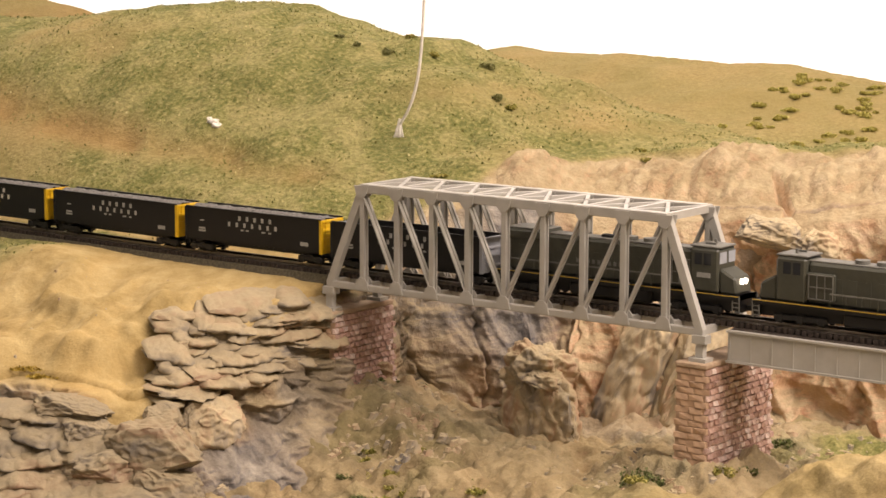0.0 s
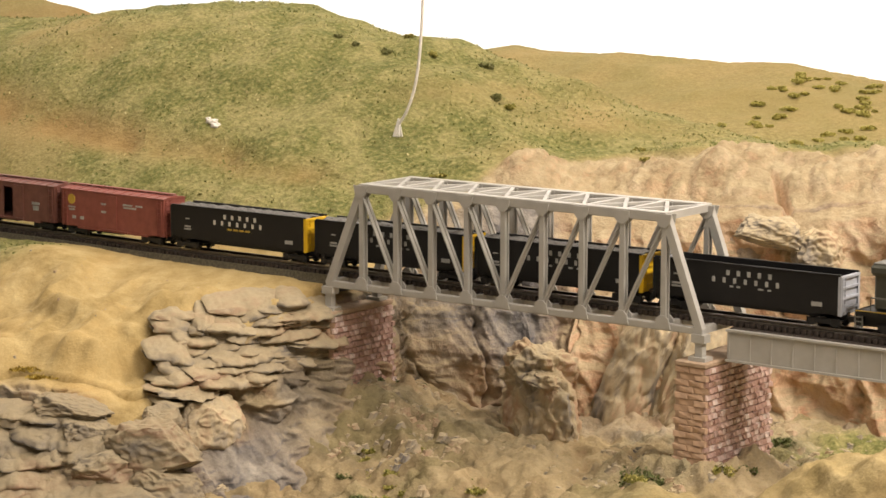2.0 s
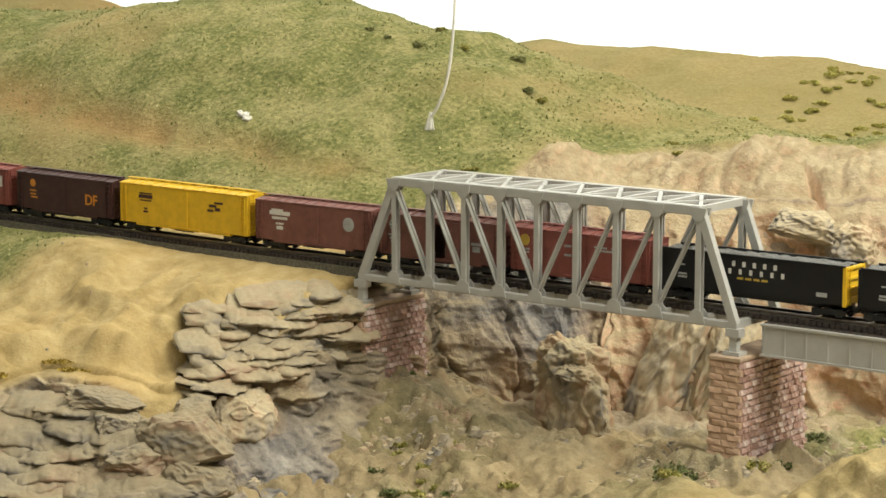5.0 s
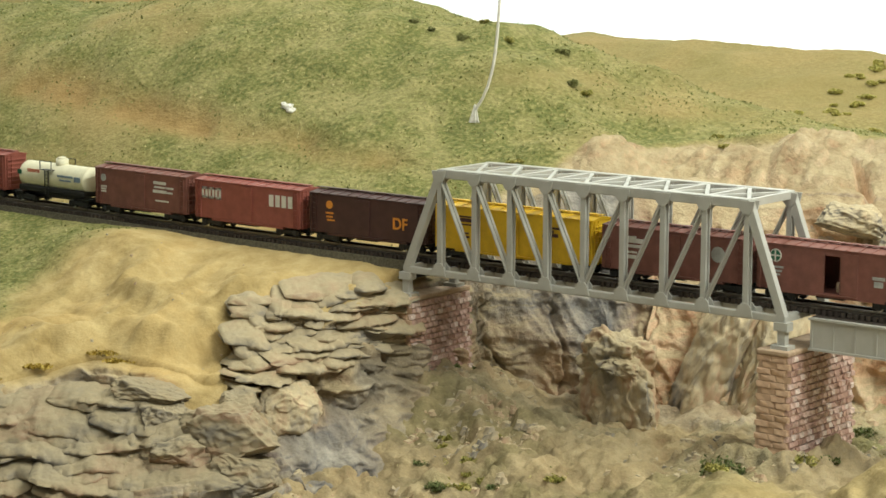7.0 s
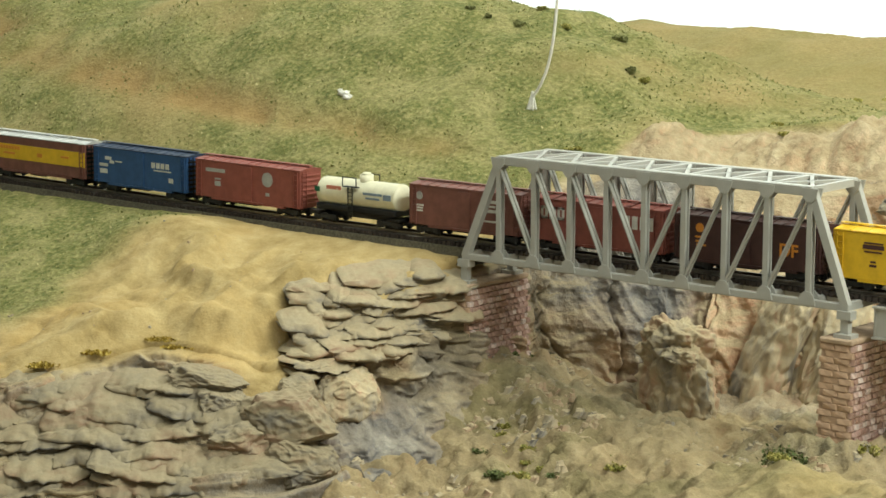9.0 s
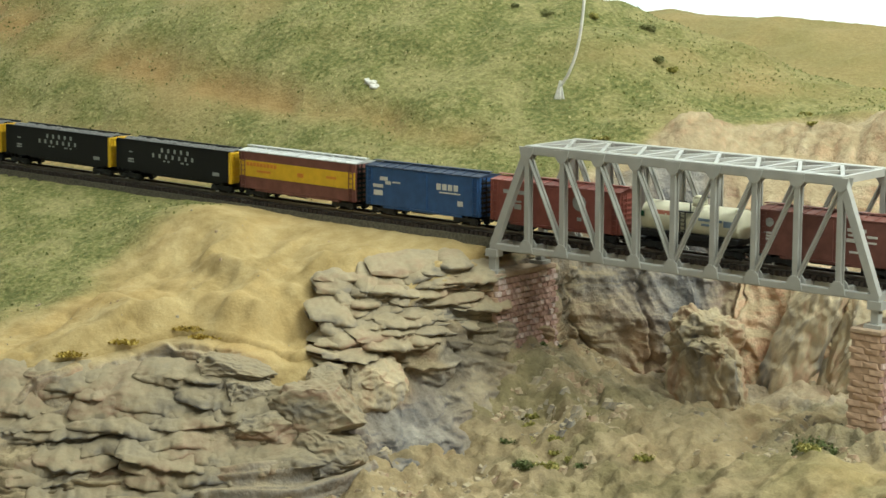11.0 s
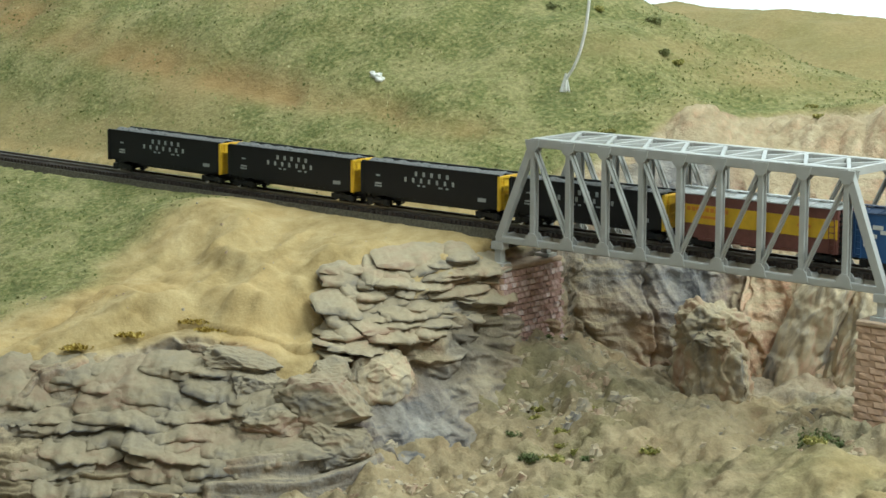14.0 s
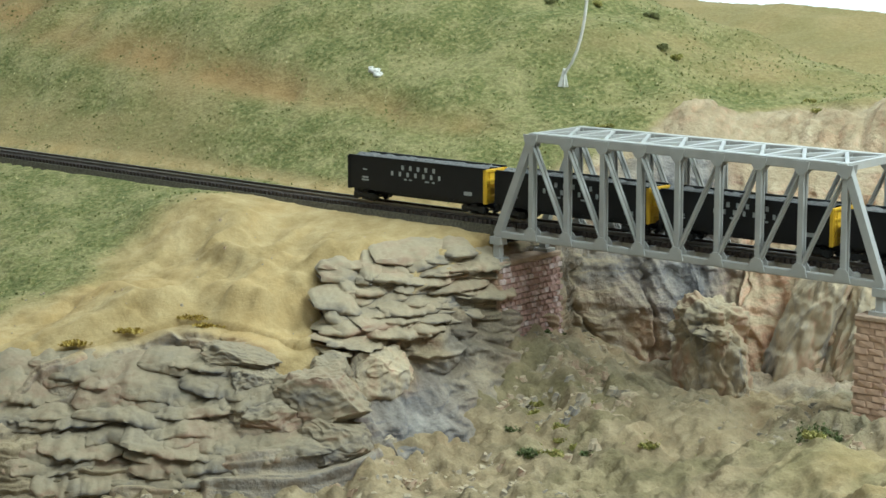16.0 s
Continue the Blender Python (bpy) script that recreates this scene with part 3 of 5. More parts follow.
def truss_bridge():
    root = tagged(empty("truss_bridge"), "grey steel through truss model railway bridge", "bridge")
    for sgn in (-1, 1):
        y = sgn * W / 2
        yo = y - sgn * 0.0016
        bm = boxes((-0.002, 10 * P + 0.002, y - 0.0018, y + 0.0018, 0, 0.0038), bevel=0.0004)
        part("bottom_chord", bm, MAT_STEEL, root)
        bm = boxes((P - 0.001, node(9) + 0.001, y - 0.0022, y + 0.0022, H - 0.0052, H), bevel=0.0004)
        part("top_chord", bm, MAT_STEEL, root)
        for i in range(1, 10):
            bm = bmesh.new()
            x = node(i)
            for f in (-1, 1):
                box(bm, x - 0.0015, x + 0.0015, y + f * 0.0016 - 0.0005, y + f * 0.0016 + 0.0005, 0.004, H - 0.004)
            box(bm, x - 0.0006, x + 0.0006, y - 0.0014, y + 0.0014, 0.004, H - 0.004)
            part("vertical", bm, MAT_STEEL, root)
            for zz, k, f in ((0.0, 1, -1), (0.0, 1, 1), (H, -1, -1), (H, -1, 1)):
                bm = bmesh.new()
                yy = y + f * 0.0024
                vs = [bm.verts.new((x + dx, yy + dy, zz + k * dz)) for dy in (-0.0004, 0.0004)
                          for dx, dz in ((-0.0050, 0.001), (0.0050, 0.001), (0.0038, 0.0058), (0.0018, 0.0080), (-0.0018, 0.0080), (-0.0038, 0.0058))]
                bm.faces.new(vs[:6])
                bm.faces.new(vs[6:][::-1])
                for q in range(6):
                    bm.faces.new((vs[q], vs[(q + 1) % 6], vs[6 + (q + 1) % 6], vs[6 + q]))
                bmesh.ops.recalc_face_normals(bm, faces=bm.faces)
                part("gusset", bm, MAT_STEEL, root)
        for i in range(1, 9):
            bm = bmesh.new()
            top, bot = (i, i + 1) if i < 5 else (i + 1, i)
            for f in (-1, 1):
                beam(bm, (node(top), y + f * 0.0013, H - 0.005), (node(bot), y + f * 0.0013, 0.005), 0.0007, 0.0024, (0, 1, 0))
            beam(bm, (node(top), y, H - 0.005), (node(bot), y, 0.005), 0.0024, 0.0006, (0, 1, 0))
            part("diagonal", bm, MAT_STEEL, root)
        for a, b in ((0, 1), (10, 9)):
            bm = bmesh.new()
            beam(bm, (node(a), y, 0.002), (node(b), y, H - 0.002), 0.0044, 0.0040, (0, 1, 0))
            part("end_post", bm, MAT_STEEL, root)
    for i in range(1, 10):
        bm = bmesh.new()
        h = 0.0042 if i in (1, 9) else 0.0026
        box(bm, node(i) - 0.0013, node(i) + 0.0013, -W / 2, W / 2, H - h, H - 0.0003)
        part("top_strut", bm, MAT_STEEL, root)
        if i < 9:
            for f in (-1, 1):
                bm = bmesh.new()
                beam(bm, (node(i), f * W / 2, H - 0.0012), (node(i + 1), -f * W / 2, H - 0.0012), 0.0021, 0.0016)
                part("lateral_brace", bm, MAT_STEEL, root)
    for i in range(11):
        part("floor_beam", boxes((node(i) - 0.0016, node(i) + 0.0016, -W / 2, W / 2, 0.0003, 0.0042)), MAT_STEEL, root)
    for sgn in (-1, 1):
        part("stringer", boxes((0.001, 10 * P - 0.001, sgn * 0.005 - 0.0012, sgn * 0.005 + 0.0012, 0.001, 0.005)), MAT_STEEL, root)
        for xx in (0.0, 10 * P):
            bm = boxes((xx - 0.004, xx + 0.004, sgn * W / 2 - 0.003, sgn * W / 2 + 0.003, -0.004, 0.0003), (xx - 0.0022, xx + 0.0022, sgn * W / 2 - 0.002, sgn * W / 2 + 0.002, -0.0115, -0.004),
                       (xx - 0.005, xx + 0.005, sgn * W / 2 - 0.004, sgn * W / 2 + 0.004, -0.0135, -0.0115))
            part("bearing", bm, MAT_STEEL, root)
    return root


truss_bridge()

# ---- piers ----
def brick_material():
    m, nt, b = nodes("red_brick", 0.26, 0, 0.7)
    info = nt.nodes.new("ShaderNodeObjectInfo")
    n = noise_node(nt, 300, 5, 0.7)
    c = ramp(nt, info.outputs["Random"], [(0.0, (0.40, 0.25, 0.20)), (0.4, (0.50, 0.33, 0.28)), (0.7, (0.60, 0.43, 0.38)), (1.0, (0.74, 0.62, 0.57))])
    c = mix(nt, 0.6, c, ramp(nt, n.outputs[0], [(0.35, (0.6, 0.58, 0.55)), (0.65, (1.15, 1.1, 1.1))]), "MULTIPLY")
    nt.links.new(c, b.inputs["Base Color"])
    bump(nt, b, n.outputs[0], 0.4, 0.0006)
    return m


MAT_BRICK = brick_material()
MAT_SIDE = paint("tan_brick", (0.52, 0.35, 0.235), 0.75, 0, 0.25, 220)
MAT_MORTAR = paint("brick_mortar", (0.44, 0.30, 0.205), 0.85, 0, 0.3, 260)
MAT_CAP = paint("dusty_capstone", (0.44, 0.32, 0.22), 0.8, 0, 0.3, 150)


def brick_mesh(w, h, d, seed, mat=None):
    rnd = random.Random(seed)
    bm = bmesh.new()
    box(bm, -d, d, -w / 2, w / 2, -h / 2, h / 2)
    top = [v for v in bm.verts if v.co.x > 0]
    for v in top:
        v.co.x += rnd.uniform(-0.0004, 0.0006)
        v.co.y *= rnd.uniform(0.72, 0.9)
        v.co.z *= rnd.uniform(0.72, 0.9)
    me = bpy.data.meshes.new("brick")
    bm.to_mesh(me)
    bm.free()
    me.materials.append(mat or MAT_BRICK)
    return me


BRICKS = [brick_mesh(0.0042, 0.0031, 0.0011, k) for k in range(8)]
LONGS = [brick_mesh(0.0089, 0.0031, 0.0002, 50 + k, MAT_SIDE) for k in range(4)]


def brick_pier(x, top, bottom, label, depth=0.051, mid=0.0):
    root = tagged(empty("bridge_pier", pose(x, mid, 0)), label, "pier", group="bridge piers")
    hh = top - bottom
    half = depth / 2
    bm = boxes((-0.0085, 0.0085, -half, half, bottom, top))
    for v in bm.verts:
        if v.co.z < top - 0.001:
            v.co.x *= 1.08
            v.co.y *= 1.06
    part("core", bm, MAT_MORTAR, root)
    part("capstone", boxes((-0.0095, 0.0095, -half - 0.0013, half + 0.0013, top, top + 0.0028), bevel=0.0006), MAT_CAP, root, "dusty brown capstone")
    rnd = random.Random(7)
    rows = int((hh - 0.001) / 0.0034)
    for r in range(rows):
        z = top - 0.0018 - r * 0.0034
        k = 1 + 0.065 * (top - z) / hh
        n = round(depth / 0.00425)
        for c in range(n):
            y = ((c + 0.5 + (0.5 if r % 2 else 0)) / n - 0.5) * depth * k
            if abs(y) > (half + 0.0007) * k:
                continue
            o = new("brick", rnd.choice(BRICKS))
            o.parent = root
            o.matrix_local = pose(0.0086 * k + rnd.uniform(-0.0001, 0.0005), y, z, rnd.uniform(-4, 4), rnd.uniform(-9, 9), rnd.uniform(-9, 9))
        for c in range(2):
            o = new("brick", rnd.choice(LONGS))
            o.parent = root
            o.matrix_local = pose((c - 0.5) * 0.0084 * k + (0.002 if r % 2 else -0.001), -(half + 0.0001) * k, z, 0, 0, -90)
    return root


PIER_L, PIER_R = -0.0025, 0.2460


# ---- track ----
def path_pose(s):
    """The line's centre at s metres along it: straight through the view, then a bend to the back."""
    if s < 0.7:
        return s, 0.0, 0.0
    r = 0.45
    a = (s - 0.7) / r
    if a < math.pi / 2:
        return 0.7 + r * math.sin(a), r * (1 - math.cos(a)), a
    return 0.7 + r, r + (s - 0.7 - r * math.pi / 2), math.pi / 2


def sweep(name, parent, material, prof, s0, s1, step, label=""):
    bm = bmesh.new()
    n = max(2, int((s1 - s0) / step) + 1)
    prev = None
    for i in range(n):
        x, y, a = path_pose(s0 + (s1 - s0) * i / (n - 1))
        ring = [bm.verts.new((x - math.sin(a) * py, y + math.cos(a) * py, pz + grade(x))) for py, pz in prof]
        if prev:
            for k in range(len(prof)):
                q = (k + 1) % len(prof)
                bm.faces.new((prev[k], prev[q], ring[q], ring[k]))
        prev = ring
    bmesh.ops.recalc_face_normals(bm, faces=bm.faces)
    return part(name, bm, material, parent, label)


def railway():
    root = tagged(empty("railway_track"), "single line of dark model railway track on ballast roadbed", "railway track")
    for sgn in (-1, 1):
        c = sgn * 0.0049
        prof = [(c - 0.0011, RAIL - 0.0022), (c + 0.0011, RAIL - 0.0022), (c + 0.0004, RAIL - 0.0015), (c + 0.0007, RAIL - 0.0007), (c + 0.0007, RAIL),
                (c - 0.0007, RAIL), (c - 0.0007, RAIL - 0.0007), (c - 0.0004, RAIL - 0.0015)]
        sweep("rail", root, MAT_RAIL, prof, -2.3, 2.6, 0.06, "blackened metal rail")
    bed = [(-0.0132, -0.0060), (0.0132, -0.0060), (0.0102, RAIL - 0.0044), (-0.0102, RAIL - 0.0044)]
    sweep("roadbed", root, MAT_BALLAST, bed, -2.3, -0.006, 0.05, "grey-brown roadbed")
    sweep("roadbed", root, MAT_BALLAST, bed, 0.56, 2.6, 0.05, "grey-brown roadbed")
    bm = boxes((-0.0011, 0.0011, -0.0088, 0.0088, RAIL - 0.0048, RAIL - 0.0021))
    tie = part("tie", bm, MAT_TIE, root, "dark tie")
    pitch = 0.0036
    tie.matrix_local = pose(-0.6, 0, grade(-0.6))
    for k in range(1, 290):
        o = new("tie", tie.data)
        o.parent = root
        o.matrix_local = pose(-0.6 + k * pitch, 0, grade(-0.6 + k * pitch))
    return root


railway()


def girder():
    root = tagged(empty("girder_bridge"), "grey plate girder deck bridge with riveted stiffeners", "bridge")
    x0, x1 = 0.2600, 0.62
    for sgn in (-1, 1):
        part("web_plate", boxes((x0, x1, sgn * 0.0145 - 0.0006, sgn * 0.0145 + 0.0006, -0.013, 0.0028)), MAT_STEEL, root)
        for z in (-0.0135, 0.0022):
            part("flange", boxes((x0 - 0.0005, x1, sgn * 0.0148 - 0.0016, sgn * 0.0148 + 0.0016, z, z + 0.0011)), MAT_STEEL, root)
        k, x = 0, x0 + 0.0012
        while x < x1 - 0.001:
            part("stiffener", boxes((x - 0.0004, x + 0.0004, sgn * 0.0145 - 0.0011, sgn * 0.0145 + 0.0011, -0.0124, 0.0022)), MAT_STEEL, root)
            x += 0.0122
    part("deck_plate", boxes((x0, x1, -0.013, 0.013, 0.0024, 0.0036)), MAT_TIE, root, "dark deck under the ties")
    part("cross_frame", boxes((x0 + 0.001, x0 + 0.0022, -0.0138, 0.0138, -0.0125, 0.0022)), MAT_STEEL, root)
    return root


girder()

# ---- rolling stock ----
MAT_OLIVE = paint("olive_grey_paint", (0.058, 0.060, 0.046), 0.45, 0, 0.2)
MAT_ROOF = paint("dusty_grey_roof", (0.15, 0.15, 0.135), 0.6, 0, 0.25)
MAT_RED = paint("oxide_red_paint", (0.26, 0.078, 0.06), 0.55, 0, 0.2)
MAT_BROWN = paint("freight_brown_paint", (0.185, 0.074, 0.058), 0.55, 0, 0.25)
MAT_DARKBROWN = paint("dark_brown_paint", (0.06, 0.025, 0.022), 0.5, 0, 0.25)
MAT_BLUE = paint("blue_paint", (0.035, 0.088, 0.225), 0.5, 0, 0.2)
MAT_CREAM = paint("cream_tank_paint", (0.72, 0.68, 0.5), 0.45, 0, 0.12)
MAT_TRUCK = paint("black_truck_plastic", (0.012, 0.012, 0.012), 0.5, 0, 0.3)
MAT_WHEEL = paint("blackened_wheel", (0.05, 0.05, 0.05), 0.3, 0.8, 0.3)
MAT_AXLE = paint("bright_wheel_tread", (0.6, 0.58, 0.55), 0.25, 1.0, 0.1)
MAT_COAL = paint("coal_load", (0.17, 0.165, 0.155), 0.95, 0, 0.7, 900)
MAT_GREYEND = paint("pale_grey_end", (0.36, 0.38, 0.42), 0.55, 0, 0.2)
MAT_ORANGE = paint("orange_lettering", (0.62, 0.24, 0.03), 0.6, 0, 0.15)
MAT_GREEN = paint("green_emblem", (0.02, 0.11, 0.06), 0.6, 0, 0.15)
MAT_STRIPE = paint("yellow_stripe", (0.5, 0.33, 0.05), 0.55, 0, 0.15)
MAT_GLASS = paint("dark_window", (0.02, 0.022, 0.025), 0.1, 0, 0.1)
# pale blue-grey glass colour stands for the bright reflection in the windscreen
MAT_SHEEN = paint("painted_window_sheen", (0.42, 0.47, 0.54), 0.12, 0.3, 0.1)
MAT_DIM = paint("faded_lettering", (0.38, 0.38, 0.36), 0.7, 0, 0.3)
MAT_SILVER = paint("silver_roof", (0.62, 0.62, 0.60), 0.4, 0.3, 0.15)
MAT_LAMP, _nt, _b = nodes("headlight_glow", 0.3)
_b.inputs["Emission Color"].default_value = (1, 0.92, 0.75, 1)
_b.inputs["Emission Strength"].default_value = 4.0


def truck(car, x, axles=2, base=0.0125):
    fr = bmesh.new()
    half = base / 2
    for sgn in (-1, 1):
        y = sgn * 0.0072
        box(fr, x - half - 0.003, x + half + 0.003, y - 0.0007, y + 0.0007, 0.0020, 0.0050, 0.0004)
        for k in range(axles):
            ax = x - half + k * 2 * half / (axles - 1)
            box(fr, ax - 0.0019, ax + 0.0019, y - 0.0010, y + 0.0010, 0.0011, 0.0052, 0.0003)
    box(fr, x - 0.0022, x + 0.0022, -0.0075, 0.0075, 0.0025, 0.0058)
    t = part("truck", fr, MAT_TRUCK, car, "black truck frame")
    for k in range(axles):
        ax = x - half + k * 2 * half / (axles - 1)
        w = bmesh.new()
        for sgn in (-1, 1):
            cyl(w, (ax, sgn * 0.0042, 0.0026), (ax, sgn * 0.0056, 0.0026), 0.0026, 14)
        cyl(w, (ax, -0.0062, 0.0026), (ax, 0.0062, 0.0026), 0.0007, 8)
        part("wheelset", w, MAT_AXLE if k == 0 and axles == 2 else MAT_WHEEL, t)


def couplers(car, L):
    for sgn in (-1, 1):
        bm = boxes((min(sgn * L / 2, sgn * (L / 2 + 0.0036)), max(sgn * L / 2, sgn * (L / 2 + 0.0036)), -0.001, 0.001, 0.0042, 0.0058),
                   (sgn * (L / 2 + 0.0022) - 0.0014, sgn * (L / 2 + 0.0022) + 0.0014, -0.0016, 0.0016, 0.0035, 0.0062))
        part("coupler", bm, MAT_TRUCK, car)


def bars(car, items, material, y=-0.0099, label="plain bars of lettering", name="lettering"):
    """Flat bars on a side: (x, z, width, height) each."""
    bm = bmesh.new()
    for x, z, w, h in items:
        box(bm, x - w / 2, x + w / 2, y - 0.0001, y + 0.0002, z - h / 2, z + h / 2)
    return tagged(part(name, bm, material, car, label), kind="stuff" if len(items) > 1 else "")


def disc(car, x, z, r, material, y=-0.0099, label="round emblem"):
    bm = bmesh.new()
    cyl(bm, (x, y + 0.0002, z), (x, y - 0.0001, z), r, 24)
    return part("emblem", bm, material, car, label)


def word(x, z, n, w, h, gap):
    return [(x + (i - (n - 1) / 2) * (w + gap), z, w, h) for i in range(n)]


def glyphs(car, text, x, z, size, material, y=-0.0101):
    """Raised letters from the built-in font."""
    cu = bpy.data.curves.new("letters", "FONT")
    cu.body, cu.size, cu.align_x, cu.extrude, cu.offset = text, size, "CENTER", 0.0001, 0.0002
    tmp = bpy.data.objects.new("letters", cu)
    me = bpy.data.meshes.new_from_object(tmp)
    bpy.data.objects.remove(tmp)
    me.materials.clear()
    me.materials.append(material)
    o = new("lettering", me)
    o.parent = car
    o["label"] = "raised orange lettering"
    o.matrix_local = pose(x, y, z, 90, 0, 0)


def ladder(car, x, y, z0, z1, w, material, along="x", n=6):
    bm = bmesh.new()
    for sgn in (-1, 1):
        if along == "x":
            box(bm, x + sgn * w / 2 - 0.0002, x + sgn * w / 2 + 0.0002, y - 0.0003, y + 0.0003, z0, z1)
        else:
            box(bm, x - 0.0003, x + 0.0003, y + sgn * w / 2 - 0.0002, y + sgn * w / 2 + 0.0002, z0, z1)
    for i in range(n):
        z = z0 + (i + 0.5) * (z1 - z0) / n
        if along == "x":
            box(bm, x - w / 2, x + w / 2, y - 0.0003, y + 0.0003, z - 0.0002, z + 0.0002)
        else:
            box(bm, x - 0.0003, x + 0.0003, y - w / 2, y + w / 2, z - 0.0002, z + 0.0002)
    part("ladder", bm, material, car)


def gondola(L, end_mat, label, loaded=True, letters=None, group="black coal gondolas"):
    car = tagged(empty("gondola_car"), label, "freight car", group=group)
    w, z0, z1, t = 0.0098, 0.0082, 0.0272, 0.0006
    letters = letters or MAT_DIM
    for sgn in (-1, 1):
        bm = bmesh.new()
        n = 18
        pts = [(-L / 2, z1), (L / 2, z1), (L / 2, z0 + 0.0004)]
        a, b = L / 2 - 0.0165, -L / 2 + 0.0165
        for k in range(n):
            xa = a + (b - a) * k / n
            pts += [(xa, z0 - 0.0012 + 0.0004), (a + (b - a) * (k + 0.72) / n, z0 - 0.0004)]
        pts += [(b, z0), (-L / 2, z0 + 0.0004)]
        f = [bm.verts.new((x, sgn * w, z)) for x, z in pts]
        g = [bm.verts.new((x, sgn * (w - t), z)) for x, z in pts]
        bm.faces.new(f)
        bm.faces.new(g[::-1])
        for k in range(len(pts)):
            q = (k + 1) % len(pts)
            bm.faces.new((f[k], f[q], g[q], g[k]))
        bmesh.ops.recalc_face_normals(bm, faces=bm.faces)
        part("side_panel", bm, MAT_BLACK, car)
        part("top_rail", boxes((-L / 2, L / 2, sgn * w - 0.0006, sgn * w + 0.0006, z1, z1 + 0.0009)), MAT_BLACK, car)
    for sgn, m in ((-1, MAT_BLACK), (1, end_mat)):
        e = part("end_panel", boxes((sgn * (L / 2 - 0.0006) - 0.0004, sgn * (L / 2 - 0.0006) + 0.0004, -w + t, w - t, z0 - 0.001, z1)), m, car,
                 "coloured end panel" if m is not MAT_BLACK else "")
        for k in range(4):
            z = z0 + 0.002 + k * 0.0052
            part("end_rib", boxes((sgn * L / 2 - 0.0004, sgn * L / 2 + 0.0008, -w + t, w - t, z, z + 0.0012)), m, e)
        part("corner_post", boxes((sgn * L / 2 - 0.0012, sgn * L / 2 + 0.0006, -w - 0.0003, -w + 0.0016, z0 - 0.001, z1)), m, e)
        part("corner_post", boxes((sgn * L / 2 - 0.0012, sgn * L / 2 + 0.0006, w - 0.0016, w + 0.0003, z0 - 0.001, z1)), m, e)
        ladder(car, sgn * (L / 2 + 0.0008), -w + 0.002, z0, z1 - 0.001, 0.003, m, "y", 6)
    part("floor", boxes((-L / 2 + 0.001, L / 2 - 0.001, -w + t, w - t, z0 - 0.0006, z0 + 0.0004)), MAT_BLACK, car)
    part("centre_sill", boxes((-L / 2, L / 2, -0.0016, 0.0016, 0.0042, z0)), MAT_TRUCK, car)
    if loaded:
        bm = bmesh.new()
        nx, ny = 70, 12
        g = [[bm.verts.new((-L / 2 + 0.0012 + (L - 0.0024) * i / nx, -w + t + 2 * (w - t) * j / ny,
                            z1 - 0.0010 + 0.0018 * math.sin(math.pi * j / ny) + 0.0012 * noise.noise((i * 0.35, j * 0.5, L * 90 + len(label))) +
                            0.0005 * noise.noise((i * 1.7, j * 1.7, 3)))) for j in range(ny + 1)] for i in range(nx + 1)]
        for i in range(nx):
            for j in range(ny):
                bm.faces.new((g[i][j], g[i + 1][j], g[i + 1][j + 1], g[i][j + 1]))
        part("coal_load", bm, MAT_COAL, car, "heaped grey-black coal load")
    else:
        part("inner_end", boxes((-L / 2 + 0.0012, -L / 2 + 0.0016, -w + t, w - t, z0, z1 - 0.0002)), MAT_GREYEND, car, "pale inner end wall")
    y = -w - 0.0001
    bars(car, word(0.002, 0.0232, 5, 0.0019, 0.0027, 0.0042) + word(0.0, 0.0192, 7, 0.0017, 0.0027, 0.0045), letters, y)
    bars(car, [(-L / 2 + 0.013, 0.0198, 0.0032, 0.0008), (-L / 2 + 0.013, 0.0150, 0.0052, 0.001), (-L / 2 + 0.013, 0.0134, 0.0056, 0.001), (L / 2 - 0.013, 0.0122, 0.006, 0.0022)],
         MAT_DIM, y, "small plain lettering bars")
    if letters is MAT_WHITE:
        bars(car, word(0.001, 0.0158, 4, 0.0036, 0.0011, 0.0012), MAT_STRIPE, y, "small yellow lettering bars")
    else:
        bars(car, [(-0.008, 0.0162, 0.002, 0.0009), (-0.004, 0.0162, 0.002, 0.0009), (0.009, 0.0162, 0.003, 0.0009), (0.014, 0.0162, 0.002, 0.0009)], MAT_DIM, y, "small plain lettering bars")
    truck(car, -L / 2 + 0.0105)
    truck(car, L / 2 - 0.0105)
    couplers(car, L)
    return car


